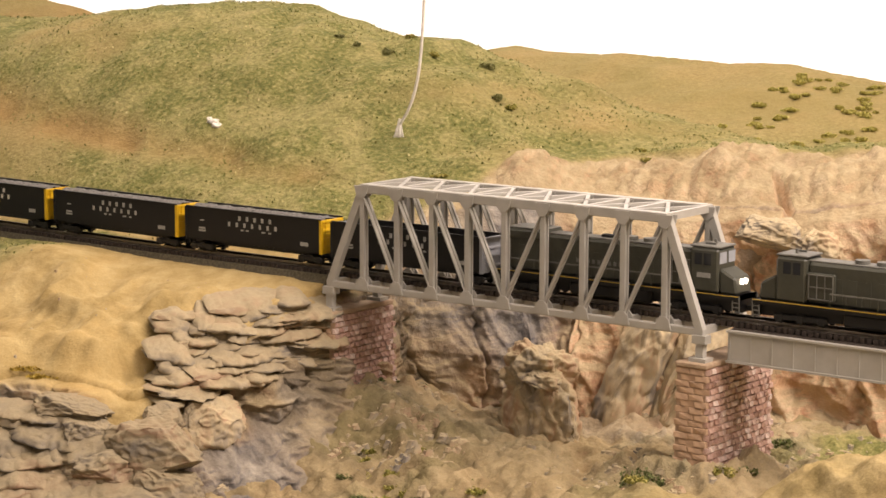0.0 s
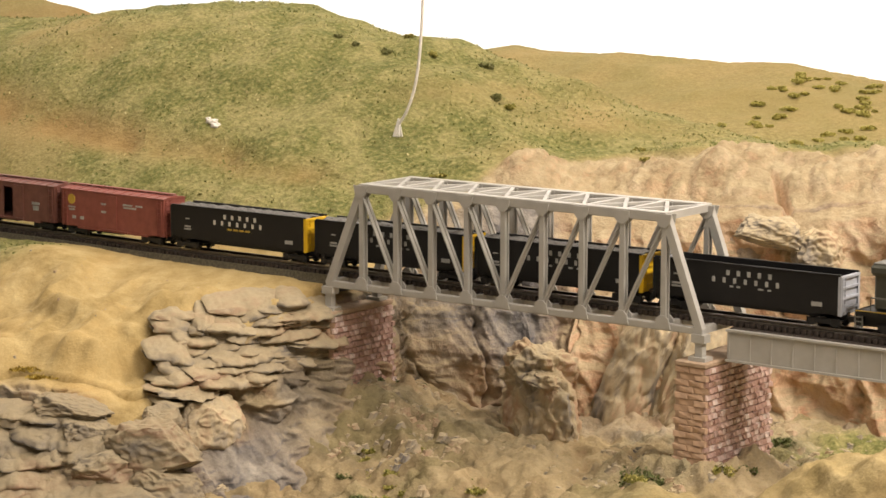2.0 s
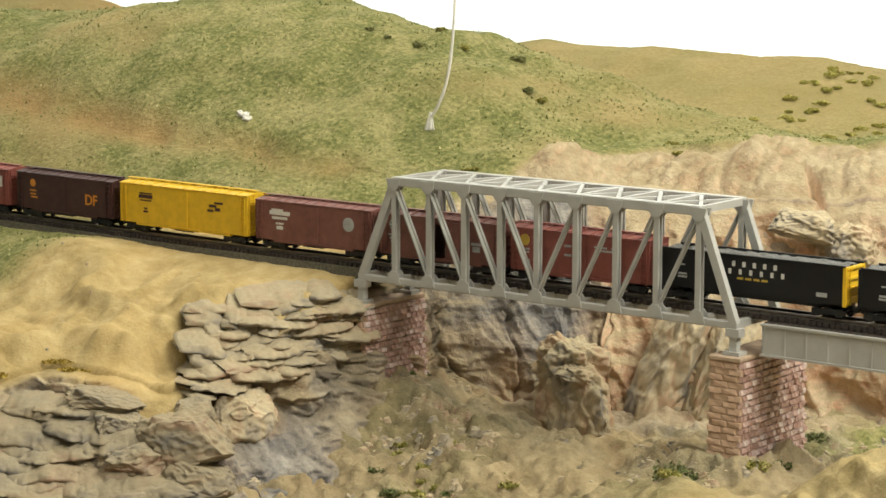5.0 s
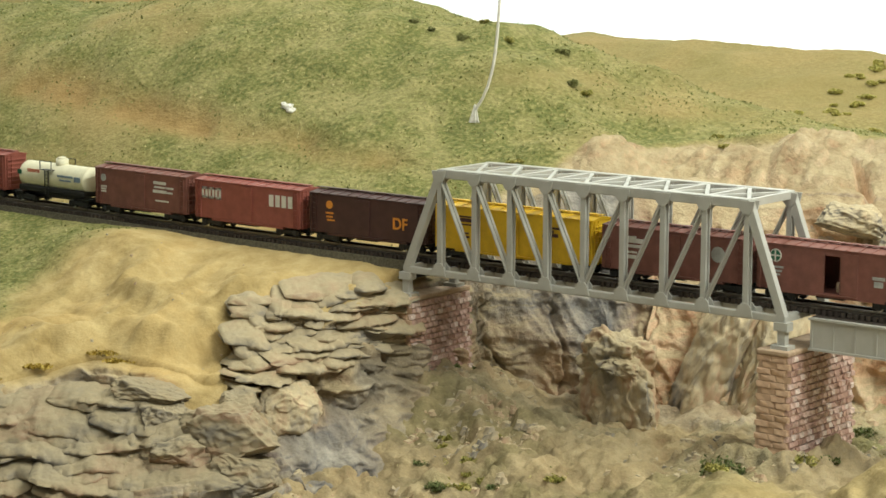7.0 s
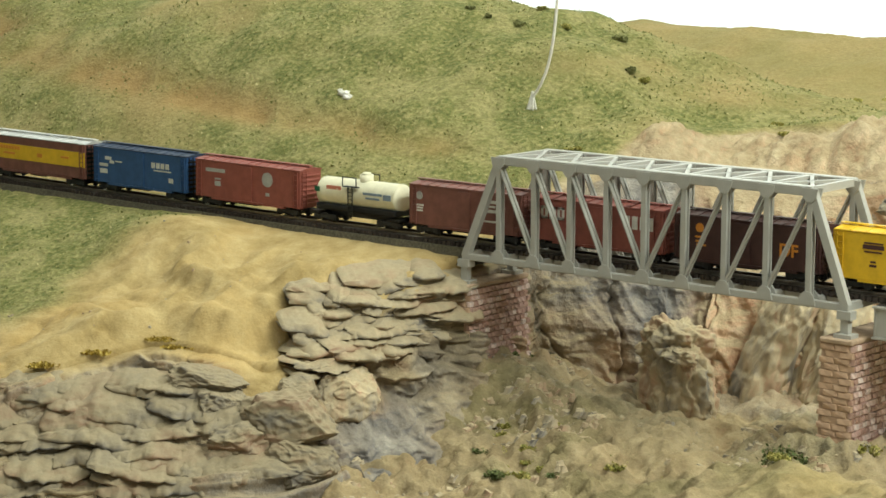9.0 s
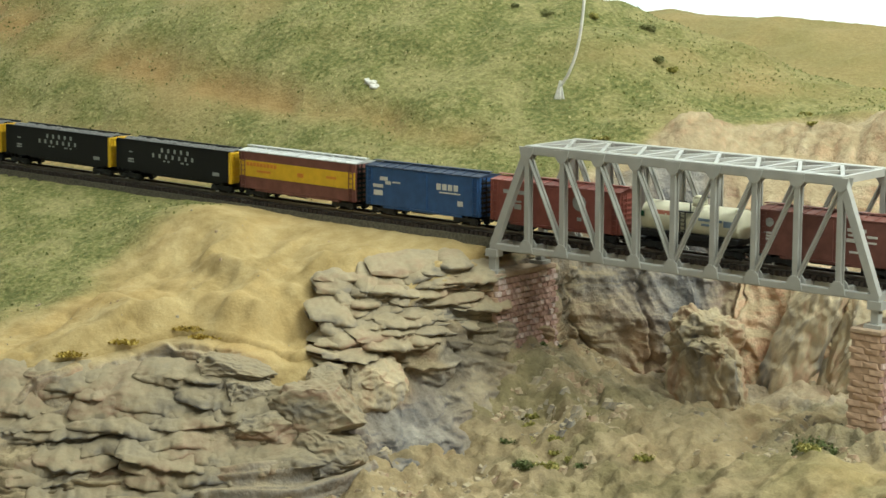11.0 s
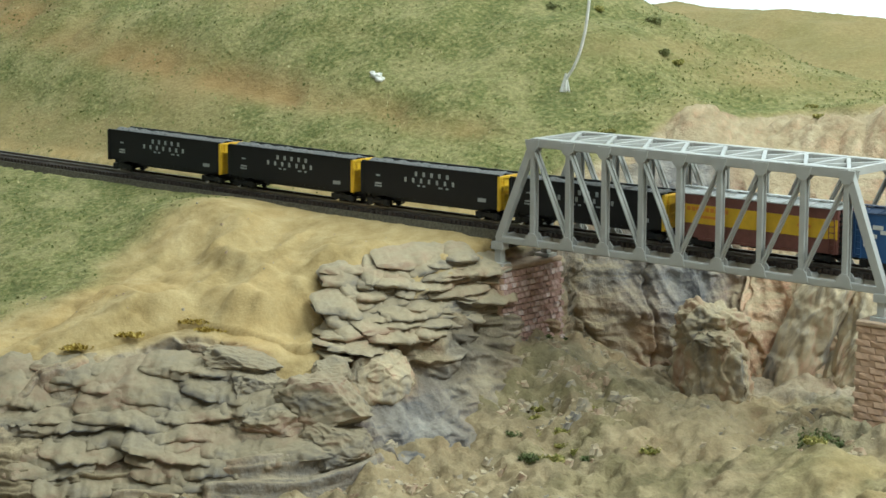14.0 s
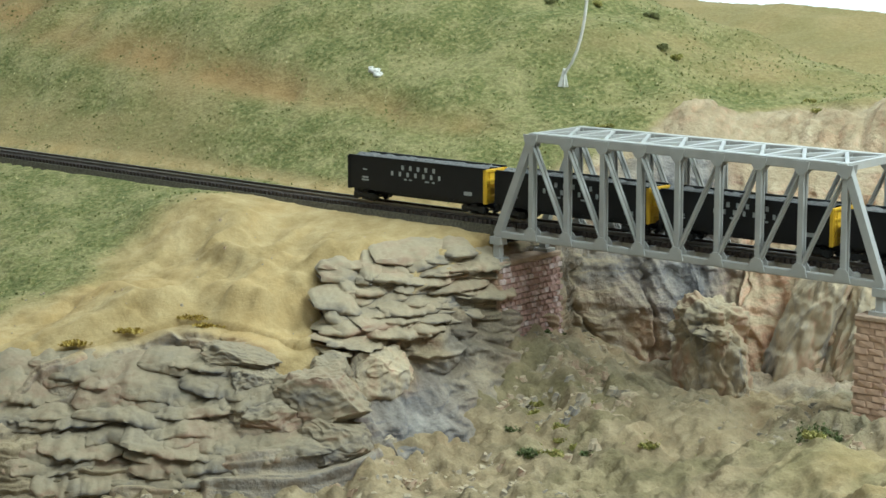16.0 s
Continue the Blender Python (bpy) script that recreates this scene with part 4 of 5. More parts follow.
def boxcar(L, mat, label, roof=None, height=0.0295, door=0.0, open_door=False, ribs=True, end_mat=None, roofwalk=True, group="box cars"):
    car = tagged(empty("boxcar"), label, "freight car", group=group)
    w, z0, z1 = 0.0096, 0.0062, height
    roof, end_mat = roof or mat, end_mat or mat
    dw = 0.009
    if open_door:
        a, b = door - dw * 0.55, door + dw * 0.45
        for x0, x1 in ((-L / 2, a), (b, L / 2)):
            part("side_panel", boxes((x0, x1, -w, -w + 0.0007, z0, z1)), mat, car)
        part("side_panel", boxes((a, b, -w, -w + 0.0007, z1 - 0.003, z1)), mat, car)
        part("side_panel", boxes((-L / 2, L / 2, w - 0.0007, w, z0, z1)), mat, car)
        part("floor", boxes((-L / 2 + 0.0008, L / 2 - 0.0008, -w + 0.0007, w - 0.0007, z0, z0 + 0.0008)), MAT_BROWN, car)
        for sgn in (-1, 1):
            part("end_wall", boxes((sgn * (L / 2 - 0.0004) - 0.0004, sgn * (L / 2 - 0.0004) + 0.0004, -w + 0.0007, w - 0.0007, z0, z1)), mat, car)
        part("crate", boxes((b - 0.005, b - 0.0012, -0.004, 0.0, z0 + 0.0008, z0 + 0.006), bevel=0.0003), MAT_CAP, car, "pale crate inside the doorway")
    else:
        part("body", boxes((-L / 2, L / 2, -w, w, z0, z1), bevel=0.0003), mat, car)
    # roof with a low ridge, seams and a running board
    bm = bmesh.new()
    prof = [(-w - 0.0004, z1), (w + 0.0004, z1), (w + 0.0004, z1 + 0.0005), (0, z1 + 0.002), (-w - 0.0004, z1 + 0.0005)]
    r0 = [bm.verts.new((-L / 2 - 0.0004, py, pz)) for py, pz in prof]
    r1 = [bm.verts.new((L / 2 + 0.0004, py, pz)) for py, pz in prof]
    for k in range(5):
        bm.faces.new((r0[k], r0[(k + 1) % 5], r1[(k + 1) % 5], r1[k]))
    bm.faces.new(r0[::-1])
    bm.faces.new(r1)
    bmesh.ops.recalc_face_normals(bm, faces=bm.faces)
    rf = part("roof", bm, roof, car)
    n = 12
    for k in range(1, n):
        x = -L / 2 + L * k / n
        bm = bmesh.new()
        for sgn in (-1, 1):
            beam(bm, (x, sgn * w, z1 + 0.0007), (x, 0, z1 + 0.0022), 0.0006, 0.0004)
        part("roof_seam", bm, roof, rf)
    if roofwalk:
        part("running_board", boxes((-L / 2 - 0.001, L / 2 + 0.001, -0.0018, 0.0018, z1 + 0.0026, z1 + 0.003)), roof, car)
    for sgn in (-1, 1):
        for k in range(7):
            z = z0 + 0.002 + k * (z1 - z0 - 0.003) / 7
            part("end_rib", boxes((sgn * L / 2 - 0.0003, sgn * L / 2 + 0.0009, -w + 0.0012, w - 0.0012, z, z + 0.0013), bevel=0.0003), end_mat, car)
        ladder(car, sgn * (L / 2 + 0.001), -w + 0.003, z0, z1, 0.0036, end_mat, "y", 7)
        ladder(car, sgn * (L / 2 - 0.0035), -w - 0.0004, z0, z1 - 0.001, 0.0034, mat, "x", 7)
    if ribs:
        for sgn in (-1, 1):
            dr = part("door", boxes((door - dw / 2 + (0.010 if open_door and sgn < 0 else 0), door + dw / 2 + (0.010 if open_door and sgn < 0 else 0), sgn * w - 0.0007, sgn * w + 0.0007, z0 + 0.0006, z1 - 0.0012)),
                      mat, car)
            part("door_track", boxes((door - dw, door + dw * 1.6, sgn * (w + 0.0004) - 0.0005, sgn * (w + 0.0004) + 0.0005, z0 - 0.0003, z0 + 0.0004)), mat, car)
    part("side_sill", boxes((-L / 2 + 0.014, L / 2 - 0.014, -w, w, z0 - 0.0012, z0)), mat, car)
    part("underframe", boxes((-L / 2, L / 2, -0.0022, 0.0022, 0.004, z0), (-0.012, 0.004, -0.005, 0.004, 0.0034, z0)), MAT_TRUCK, car)
    truck(car, -L / 2 + 0.0125)
    truck(car, L / 2 - 0.0125)
    couplers(car, L)
    return car


def tank_car(L, label):
    car = tagged(empty("tank_car"), label, "freight car")
    zc, r = 0.0182, 0.0089
    bm = bmesh.new()
    bmesh.ops.create_cone(bm, cap_ends=False, segments=36, radius1=r, radius2=r, depth=L - 0.012, matrix=pose(0, 0, zc, 0, 90, 0))
    for sgn in (-1, 1):
        bmesh.ops.create_uvsphere(bm, u_segments=36, v_segments=10, radius=1.0, matrix=pose(sgn * (L / 2 - 0.006), 0, zc) @ Matrix.Diagonal((0.0028, r, r, 1)))
    part("tank", bm, MAT_CREAM, car, "cream painted tank", True)
    for x in (-L * 0.42, -L * 0.2, L * 0.2, L * 0.42):
        bm = bmesh.new()
        bmesh.ops.create_cone(bm, cap_ends=False, segments=36, radius1=r + 0.00025, radius2=r + 0.00025, depth=0.0008, matrix=pose(x, 0, zc, 0, 90, 0))
        part("tank_band", bm, MAT_CREAM, car)
    bm = bmesh.new()
    cyl(bm, (0.002, 0, zc + r - 0.003), (0.002, 0, zc + r + 0.0035), 0.0042, 20)
    cyl(bm, (0.002, 0, zc + r + 0.0035), (0.002, 0, zc + r + 0.0048), 0.0034, 20, 0.0024)
    part("dome", bm, MAT_CREAM, car, "cream expansion dome", True)
    part("saddle", boxes((-L / 2 + 0.004, L / 2 - 0.004, -0.0088, 0.0088, 0.0078, 0.0118), bevel=0.0008), MAT_BLACK, car, "black lower jacket")
    part("frame", boxes((-L / 2, L / 2, -0.003, 0.003, 0.0042, 0.0068), (-L / 2, -L / 2 + 0.008, -0.0088, 0.0088, 0.0056, 0.0068), (L / 2 - 0.008, L / 2, -0.0088, 0.0088, 0.0056, 0.0068)), MAT_TRUCK, car)
    for sgn in (-1, 1):
        part("platform", boxes((-0.008, 0.003, sgn * 0.0094 - 0.0016, sgn * 0.0094 + 0.0016, zc + 0.0052, zc + 0.0058)), MAT_TRUCK, car, "black dome platform")
        bm = bmesh.new()
        for x in (-0.008, 0.003):
            beam(bm, (x, sgn * 0.0108, zc + 0.0055), (x, sgn * 0.0108, zc + 0.0115), 0.0005, 0.0005, (1, 0, 0))
        beam(bm, (-0.008, sgn * 0.0108, zc + 0.0113), (0.003, sgn * 0.0108, zc + 0.0113), 0.0005, 0.0005)
        part("railing", bm, MAT_TRUCK, car)
        ladder(car, -0.0025, sgn * 0.0102, 0.006, zc + 0.0054, 0.0034, MAT_TRUCK, "x", 8)
    bars(car, [(-L * 0.24, zc + 0.0035, 0.012, 0.0026)], paint("faded_red_mark", (0.55, 0.2, 0.13), 0.6), -r - 0.0001, "faded red plain mark", "marking").matrix_local = pose(0, 0.0006, 0)
    bars(car, [(L * 0.2, zc + 0.0022, 0.015, 0.0014), (L * 0.2, zc - 0.0005, 0.011, 0.0012), (L * 0.36, zc + 0.001, 0.006, 0.0034)], paint("grey_blue_mark", (0.2, 0.26, 0.34), 0.6), -r - 0.0003, "grey-blue plain marks", "marking")
    bars(car, [(-L * 0.42, zc + 0.002, 0.004, 0.003)], MAT_GREEN, -r - 0.0003, "green square mark", "marking")
    truck(car, -L / 2 + 0.0105)
    truck(car, L / 2 - 0.0105)
    couplers(car, L)
    return car


def locomotive(L, label):
    car = tagged(empty("diesel_locomotive"), label, "locomotive", group="locomotives")
    part("frame", boxes((-L / 2, L / 2, -0.0098, 0.0098, 0.0072, 0.0092), (-L / 2 + 0.003, L / 2 - 0.003, -0.0062, 0.0062, 0.0026, 0.0072)), MAT_BLACK, car)
    part("side_stripe", boxes((-L / 2, L / 2, -0.0100, -0.0097, 0.0089, 0.0092)), MAT_STRIPE, car, "yellow sill stripe")
    part("side_stripe", boxes((-L / 2, L / 2, 0.0097, 0.0100, 0.0088, 0.0092)), MAT_STRIPE, car, "yellow sill stripe")
    part("fuel_tank", boxes((-0.028, 0.024, -0.0090, 0.0090, 0.0018, 0.0078), bevel=0.0012), MAT_BLACK, car)
    hood0, hood1 = -L / 2 + 0.008, L / 2 - 0.0295
    hd = part("long_hood", boxes((hood0, hood1, -0.0066, 0.0066, 0.0092, 0.0262), bevel=0.0012), MAT_OLIVE, car, "olive grey long hood")
    for k in range(13):
        x = hood0 + 0.006 + k * (hood1 - hood0 - 0.01) / 13
        for sgn in (-1, 1):
            part("hood_door", boxes((x, x + 0.0052, sgn * 0.0066 - 0.0002, sgn * 0.0066 + 0.0002, 0.0105, 0.0205)), MAT_OLIVE, hd)
    part("radiator", boxes((hood0 - 0.001, hood0 + 0.026, -0.0092, 0.0092, 0.0232, 0.0278), bevel=0.0012), MAT_OLIVE, car, "flared olive radiator housing")
    part("roof_panel", boxes((hood0, hood1, -0.0052, 0.0052, 0.0262, 0.0269), bevel=0.0003), MAT_ROOF, car, "dusty grey roof")
    part("roof_panel", boxes((hood0, hood0 + 0.025, -0.0082, 0.0082, 0.0278, 0.0284), bevel=0.0003), MAT_ROOF, car, "dusty grey radiator top")
    for x in (0.006, 0.018):
        bm = bmesh.new()
        cyl(bm, (x, 0, 0.0268), (x, 0, 0.0284), 0.0038, 18)
        part("roof_fan", bm, MAT_ROOF, car)
    part("exhaust", boxes((-0.012, -0.004, -0.002, 0.002, 0.0268, 0.0282), bevel=0.0004), MAT_BLACK, car)
    part("blower_box", boxes((hood1 - 0.016, hood1, -0.0088, -0.0066, 0.0112, 0.0222), (hood1 - 0.016, hood1, 0.0066, 0.0088, 0.0112, 0.0222), bevel=0.0005), MAT_OLIVE, car)
    cab = part("cab", boxes((hood1, hood1 + 0.017, -0.0092, 0.0092, 0.0092, 0.0278), bevel=0.0012), MAT_OLIVE, car, "olive grey cab")
    part("cab_roof", boxes((hood1 - 0.0006, hood1 + 0.0175, -0.0086, 0.0086, 0.0278, 0.0287), bevel=0.0006), MAT_ROOF, cab, "dusty grey cab roof")
    for sgn in (-1, 1):
        for x in (hood1 + 0.003, hood1 + 0.0085):
            part("side_window", boxes((x, x + 0.0042, sgn * 0.0093 - 0.0001, sgn * 0.0093 + 0.0001, 0.0208, 0.0256)), MAT_GLASS, cab, "dark cab window")
    for y in (-0.0045, 0.0045):
        part("windscreen", boxes((hood1 + 0.0169, hood1 + 0.0173, y - 0.0034, y + 0.0034, 0.0215, 0.0262)), MAT_SHEEN, cab, "pale windscreen with painted reflection")
    bm = boxes((hood1 + 0.017, L / 2 - 0.0022, -0.0080, 0.0080, 0.0092, 0.0196), bevel=0.001)
    for v in bm.verts:
        if v.co.x > L / 2 - 0.006 and v.co.z > 0.016:
            v.co.z -= 0.003
            v.co.x -= 0.001
    part("nose", bm, MAT_OLIVE, car, "olive grey short nose")
    bm = bmesh.new()
    for y in (-0.0018, 0.0018):
        cyl(bm, (L / 2 - 0.004, y, 0.0145), (L / 2 - 0.0016, y, 0.0145), 0.0012, 12)
    part("headlight", bm, MAT_LAMP, car, "lit pair of headlights")
    for e in (-1, 1):
        part("pilot", boxes((e * (L / 2 - 0.001) - 0.001, e * (L / 2 - 0.001) + 0.001, -0.0092, 0.0092, 0.0022, 0.0092)), MAT_BLACK, car)
    for sgn in (-1, 1):
        for k in range(12):
            x = hood0 + k * (hood1 - 0.014 - hood0) / 11
            part("stanchion", boxes((x - 0.0002, x + 0.0002, sgn * 0.0096 - 0.0002, sgn * 0.0096 + 0.0002, 0.0092, 0.0145)), MAT_OLIVE, car)
        part("handrail", boxes((hood0, hood1 - 0.014, sgn * 0.0096 - 0.0003, sgn * 0.0096 + 0.0003, 0.0143, 0.0149)), MAT_ROOF, car)
        bm = bmesh.new()
        for q in range(4):
            box(bm, hood1 - 0.0155 + q * 0.0045, hood1 - 0.0151 + q * 0.0045, sgn * 0.0092 - 0.0003, sgn * 0.0092 + 0.0003, 0.0118, 0.0215)
        for z in (0.0118, 0.0166, 0.0215):
            box(bm, hood1 - 0.0155, hood1 - 0.0015, sgn * 0.0092 - 0.0003, sgn * 0.0092 + 0.0003, z - 0.0002, z + 0.0002)
        part("grille_frame", bm, MAT_ROOF, car)
        for e in (-1, 1):
            ladder(car, e * (L / 2 - 0.0016), sgn * 0.0094, 0.0018, 0.0092, 0.004, MAT_ROOF, "x", 4)
    bm = bmesh.new()
    beam(bm, (hood1 + 0.006, -0.003, 0.0292), (hood1 + 0.012, -0.003, 0.0292), 0.0008, 0.0008)
    cyl(bm, (hood1 + 0.009, 0.002, 0.0285), (hood1 + 0.009, 0.002, 0.0305), 0.0008, 8)
    part("horn", bm, MAT_ROOF, car)
    bars(car, [(hood1 + 0.0085, 0.0165, 0.008, 0.002)], MAT_DIM, -0.0094, "small plain number bar")
    bars(car, word(-0.01, 0.0165, 9, 0.0018, 0.0018, 0.0016), MAT_ROOF, -0.0069)
    for o in car.children_recursive:
        for v in o.data.vertices:
            v.co.z *= 1.26
    truck(car, -L / 2 + 0.026, 3, 0.024)
    truck(car, L / 2 - 0.026, 3, 0.024)
    couplers(car, L)
    return car


GAP = 0.0085
TRAIN = []          # (thing, offset of its middle from the reference point, turn)


def add(car, front, pitch, turn=0):
    TRAIN.append((car, front - pitch / 2, turn))


GON = "black coal gondola with %s end, heaped with coal"
at = 0.1165 + 0.157 * 2
for k in range(2):
    pitch = (0.157, 0.1632)[k]
    add(locomotive(pitch - GAP, "olive grey diesel locomotive with yellow sill stripe"), at, pitch, 180 if k == 0 else 0)
    at -= pitch
for k in range(4):
    add(gondola(0.1165 - GAP, MAT_GREYEND if k == 0 else MAT_YELLOW, ("empty black gondola with pale grey end panel", GON % "yellow", GON % "yellow",
        "black coal gondola with bright white lettering bars")[k], k != 0, MAT_WHITE if k == 3 else None), at, 0.1165)
    at -= 0.1165
c = boxcar(0.099 - GAP, MAT_RED, "oxide red boxcar with round yellow emblem")
disc(c, -0.036, 0.0235, 0.0032, MAT_STRIPE, label="round yellow emblem")
bars(c, [(-0.036, 0.0185, 0.006, 0.001), (-0.036, 0.0168, 0.005, 0.001), (-0.034, 0.012, 0.003, 0.002), (-0.027, 0.012, 0.003, 0.002), (-0.006, 0.0225, 0.007, 0.0012),
         (-0.006, 0.0175, 0.007, 0.0012), (0.014, 0.0235, 0.008, 0.001), (0.024, 0.0235, 0.006, 0.001), (0.016, 0.0218, 0.011, 0.001)], MAT_DIM, -0.0098)
add(c, at, 0.0973)
at -= 0.0973
c = boxcar(0.0955 - GAP, MAT_BROWN, "brown boxcar with open side door and round emblem", open_door=True)
disc(c, -0.033, 0.0238, 0.0034, MAT_WHITE, label="round white emblem rim")
disc(c, -0.033, 0.0238, 0.0029, MAT_GREEN, -0.0101, "dark green round emblem")
bars(c, [(-0.033, 0.0238, 0.0007, 0.0056), (-0.033, 0.0238, 0.0056, 0.0007)], MAT_WHITE, -0.0104, "white cross on the emblem")
bars(c, [(-0.033, 0.0178, 0.009, 0.001), (-0.033, 0.0158, 0.007, 0.001), (-0.033, 0.014, 0.005, 0.001), (0.026, 0.0175, 0.007, 0.0016), (0.026, 0.0145, 0.005, 0.003)], MAT_DIM, -0.0098)
add(c, at, 0.0939)
at -= 0.0939
c = boxcar(0.099 - GAP, MAT_BROWN, "brown boxcar with white herald and round emblem")
disc(c, 0.028, 0.0205, 0.0042, MAT_DIM)
bars(c, [(-0.028, 0.0246, 0.009, 0.0012), (-0.026, 0.0228, 0.016, 0.0024), (-0.026, 0.0198, 0.012, 0.0016), (-0.026, 0.0165, 0.006, 0.001), (-0.026, 0.014, 0.005, 0.002)], MAT_WHITE, -0.0098)
add(c, at, 0.0974)
at -= 0.0974
c = boxcar(0.1177 - GAP, MAT_YELLOW, "yellow refrigerator boxcar with faded dark emblems", height=0.0306)
bars(c, [(-0.032, 0.0255, 0.011, 0.0008), (-0.032, 0.0235, 0.012, 0.0022), (-0.032, 0.0210, 0.010, 0.0008), (-0.032, 0.0160, 0.003, 0.001), (-0.032, 0.0140, 0.004, 0.0012),
         (0.026, 0.0225, 0.006, 0.0016), (0.031, 0.0245, 0.007, 0.0012), (0.024, 0.0195, 0.005, 0.0014), (0.030, 0.0205, 0.004, 0.002)], MAT_DARKBROWN, -0.0098, "dark plain emblem bars")
add(c, at, 0.1171)
at -= 0.1171
c = boxcar(0.098 - GAP, MAT_DARKBROWN, "dark brown boxcar with orange lettering and light roof dots", roof=MAT_DARKBROWN, door=-0.002)
disc(c, -0.029, 0.0235, 0.0025, MAT_ORANGE, label="round orange emblem")
glyphs(c, "DF", 0.026, 0.0135, 0.0095, MAT_ORANGE)
bars(c, [(-0.029, 0.0185, 0.006, 0.001), (-0.029, 0.0162, 0.005, 0.001), (-0.028, 0.0142, 0.006, 0.001)], MAT_ORANGE, -0.0098, "small orange bars")
add(c, at, 0.0974)
at -= 0.0974
c = boxcar(0.097 - GAP, MAT_RED, "oxide red boxcar with large white lettering bars")


def outlined(x, z, w, h, s):
    """A hollow block letter shape."""
    return [(x - w / 2 + s / 2, z, s, h), (x + w / 2 - s / 2, z, s, h), (x, z + h / 2 - s / 2, w, s), (x, z - h / 2 + s / 2, w, s)]


blk = []
for k in range(3):
    blk += outlined(-0.036 + k * 0.0058, 0.0222, 0.0046, 0.0072, 0.0015)
blk += word(0.0285, 0.0218, 4, 0.0036, 0.0072, 0.0016)
bars(c, blk, MAT_WHITE, -0.0098, "large white block shapes of lettering")
add(c, at, 0.097)
at -= 0.097
c = boxcar(0.0915 - GAP, MAT_BROWN, "brown boxcar with cross emblem and white herald bars")
disc(c, -0.034, 0.0235, 0.0024, MAT_DIM)
bars(c, [(-0.034, 0.0178, 0.006, 0.001), (-0.034, 0.0162, 0.005, 0.001), (-0.034, 0.0146, 0.005, 0.001), (0.018, 0.0242, 0.011, 0.0018), (0.018, 0.0215, 0.010, 0.0011), (0.027, 0.0215, 0.006, 0.0012),
         (0.018, 0.0188, 0.012, 0.0018), (0.027, 0.0185, 0.005, 0.001), (0.02, 0.0128, 0.012, 0.001)], MAT_WHITE, -0.0098)
add(c, at, 0.0915)
at -= 0.0915
add(tank_car(0.081 - GAP, "cream tank car with dome and black underframe"), at, 0.081)
at -= 0.081
c = boxcar(0.1 - GAP, MAT_RED, "oxide red boxcar with pale round emblem and ribbed ends")
disc(c, 0.018, 0.0218, 0.0046, MAT_DIM)
bars(c, [(-0.028, 0.0238, 0.017, 0.0022), (-0.026, 0.0185, 0.005, 0.001), (-0.026, 0.0155, 0.005, 0.003), (0.018, 0.0125, 0.003, 0.002)], MAT_DIM, -0.0098)
add(c, at, 0.1)
at -= 0.1
c = boxcar(0.098 - GAP, MAT_BLUE, "blue boxcar with white lettering bars", roof=paint("dark_blue_roof", (0.03, 0.045, 0.085), 0.6), end_mat=MAT_BLACK)
bars(c, [(-0.030, 0.0228, 0.006, 0.0022), (-0.0265, 0.0205, 0.004, 0.002), (-0.0345, 0.0182, 0.008, 0.002), (-0.0345, 0.014, 0.007, 0.003), (-0.02, 0.0212, 0.006, 0.0008), (0.022, 0.0185, 0.016, 0.0008), (0.03, 0.013, 0.004, 0.003)]
     + word(0.020, 0.0218, 4, 0.0032, 0.0036, 0.0012), MAT_WHITE, -0.0098)
add(c, at, 0.098)
at -= 0.098
c = boxcar(0.1085 - GAP, MAT_BROWN, "yellow and brown refrigerator car with white roof", roof=MAT_SILVER, end_mat=MAT_BLACK, ribs=False)
bars(c, [(0.0, 0.0190, 0.1085 - GAP - 0.0004, 0.0102)], MAT_YELLOW, -0.0098, "yellow band", "side_band")
bars(c, word(-0.03, 0.0218, 9, 0.0022, 0.0022, 0.0008) + [(-0.028, 0.0178, 0.012, 0.0014), (0.004, 0.0185, 0.005, 0.0026), (0.03, 0.0195, 0.008, 0.0014)], MAT_ORANGE, -0.0101, "orange plain lettering bars")
add(c, at, 0.1085)
at -= 0.1085
for k in range(4):
    add(gondola(0.1155 - GAP, MAT_YELLOW, GON % "yellow"), at, 0.1155)
    at -= 0.1155

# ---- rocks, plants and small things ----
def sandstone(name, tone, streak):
    """Painted plaster rock: grey, tan and rust washes, mixed to lighter tan on its upper faces."""
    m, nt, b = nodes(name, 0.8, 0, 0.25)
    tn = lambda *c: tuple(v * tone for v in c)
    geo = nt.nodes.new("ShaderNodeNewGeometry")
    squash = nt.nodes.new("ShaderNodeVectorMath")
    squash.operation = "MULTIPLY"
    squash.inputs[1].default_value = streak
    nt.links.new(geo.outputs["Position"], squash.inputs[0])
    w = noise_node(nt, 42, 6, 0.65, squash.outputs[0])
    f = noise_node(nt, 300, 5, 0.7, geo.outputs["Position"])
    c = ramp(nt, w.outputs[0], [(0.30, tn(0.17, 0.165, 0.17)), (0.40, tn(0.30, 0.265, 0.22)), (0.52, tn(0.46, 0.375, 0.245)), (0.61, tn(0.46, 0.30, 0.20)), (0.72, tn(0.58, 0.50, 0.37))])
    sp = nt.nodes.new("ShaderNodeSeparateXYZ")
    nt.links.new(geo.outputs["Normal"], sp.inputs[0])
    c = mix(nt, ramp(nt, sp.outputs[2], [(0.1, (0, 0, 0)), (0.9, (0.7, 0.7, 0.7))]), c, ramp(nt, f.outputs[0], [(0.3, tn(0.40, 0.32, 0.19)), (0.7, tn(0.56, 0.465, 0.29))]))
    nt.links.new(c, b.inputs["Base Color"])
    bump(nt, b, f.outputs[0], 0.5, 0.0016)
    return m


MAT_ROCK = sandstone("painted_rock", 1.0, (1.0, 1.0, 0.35))


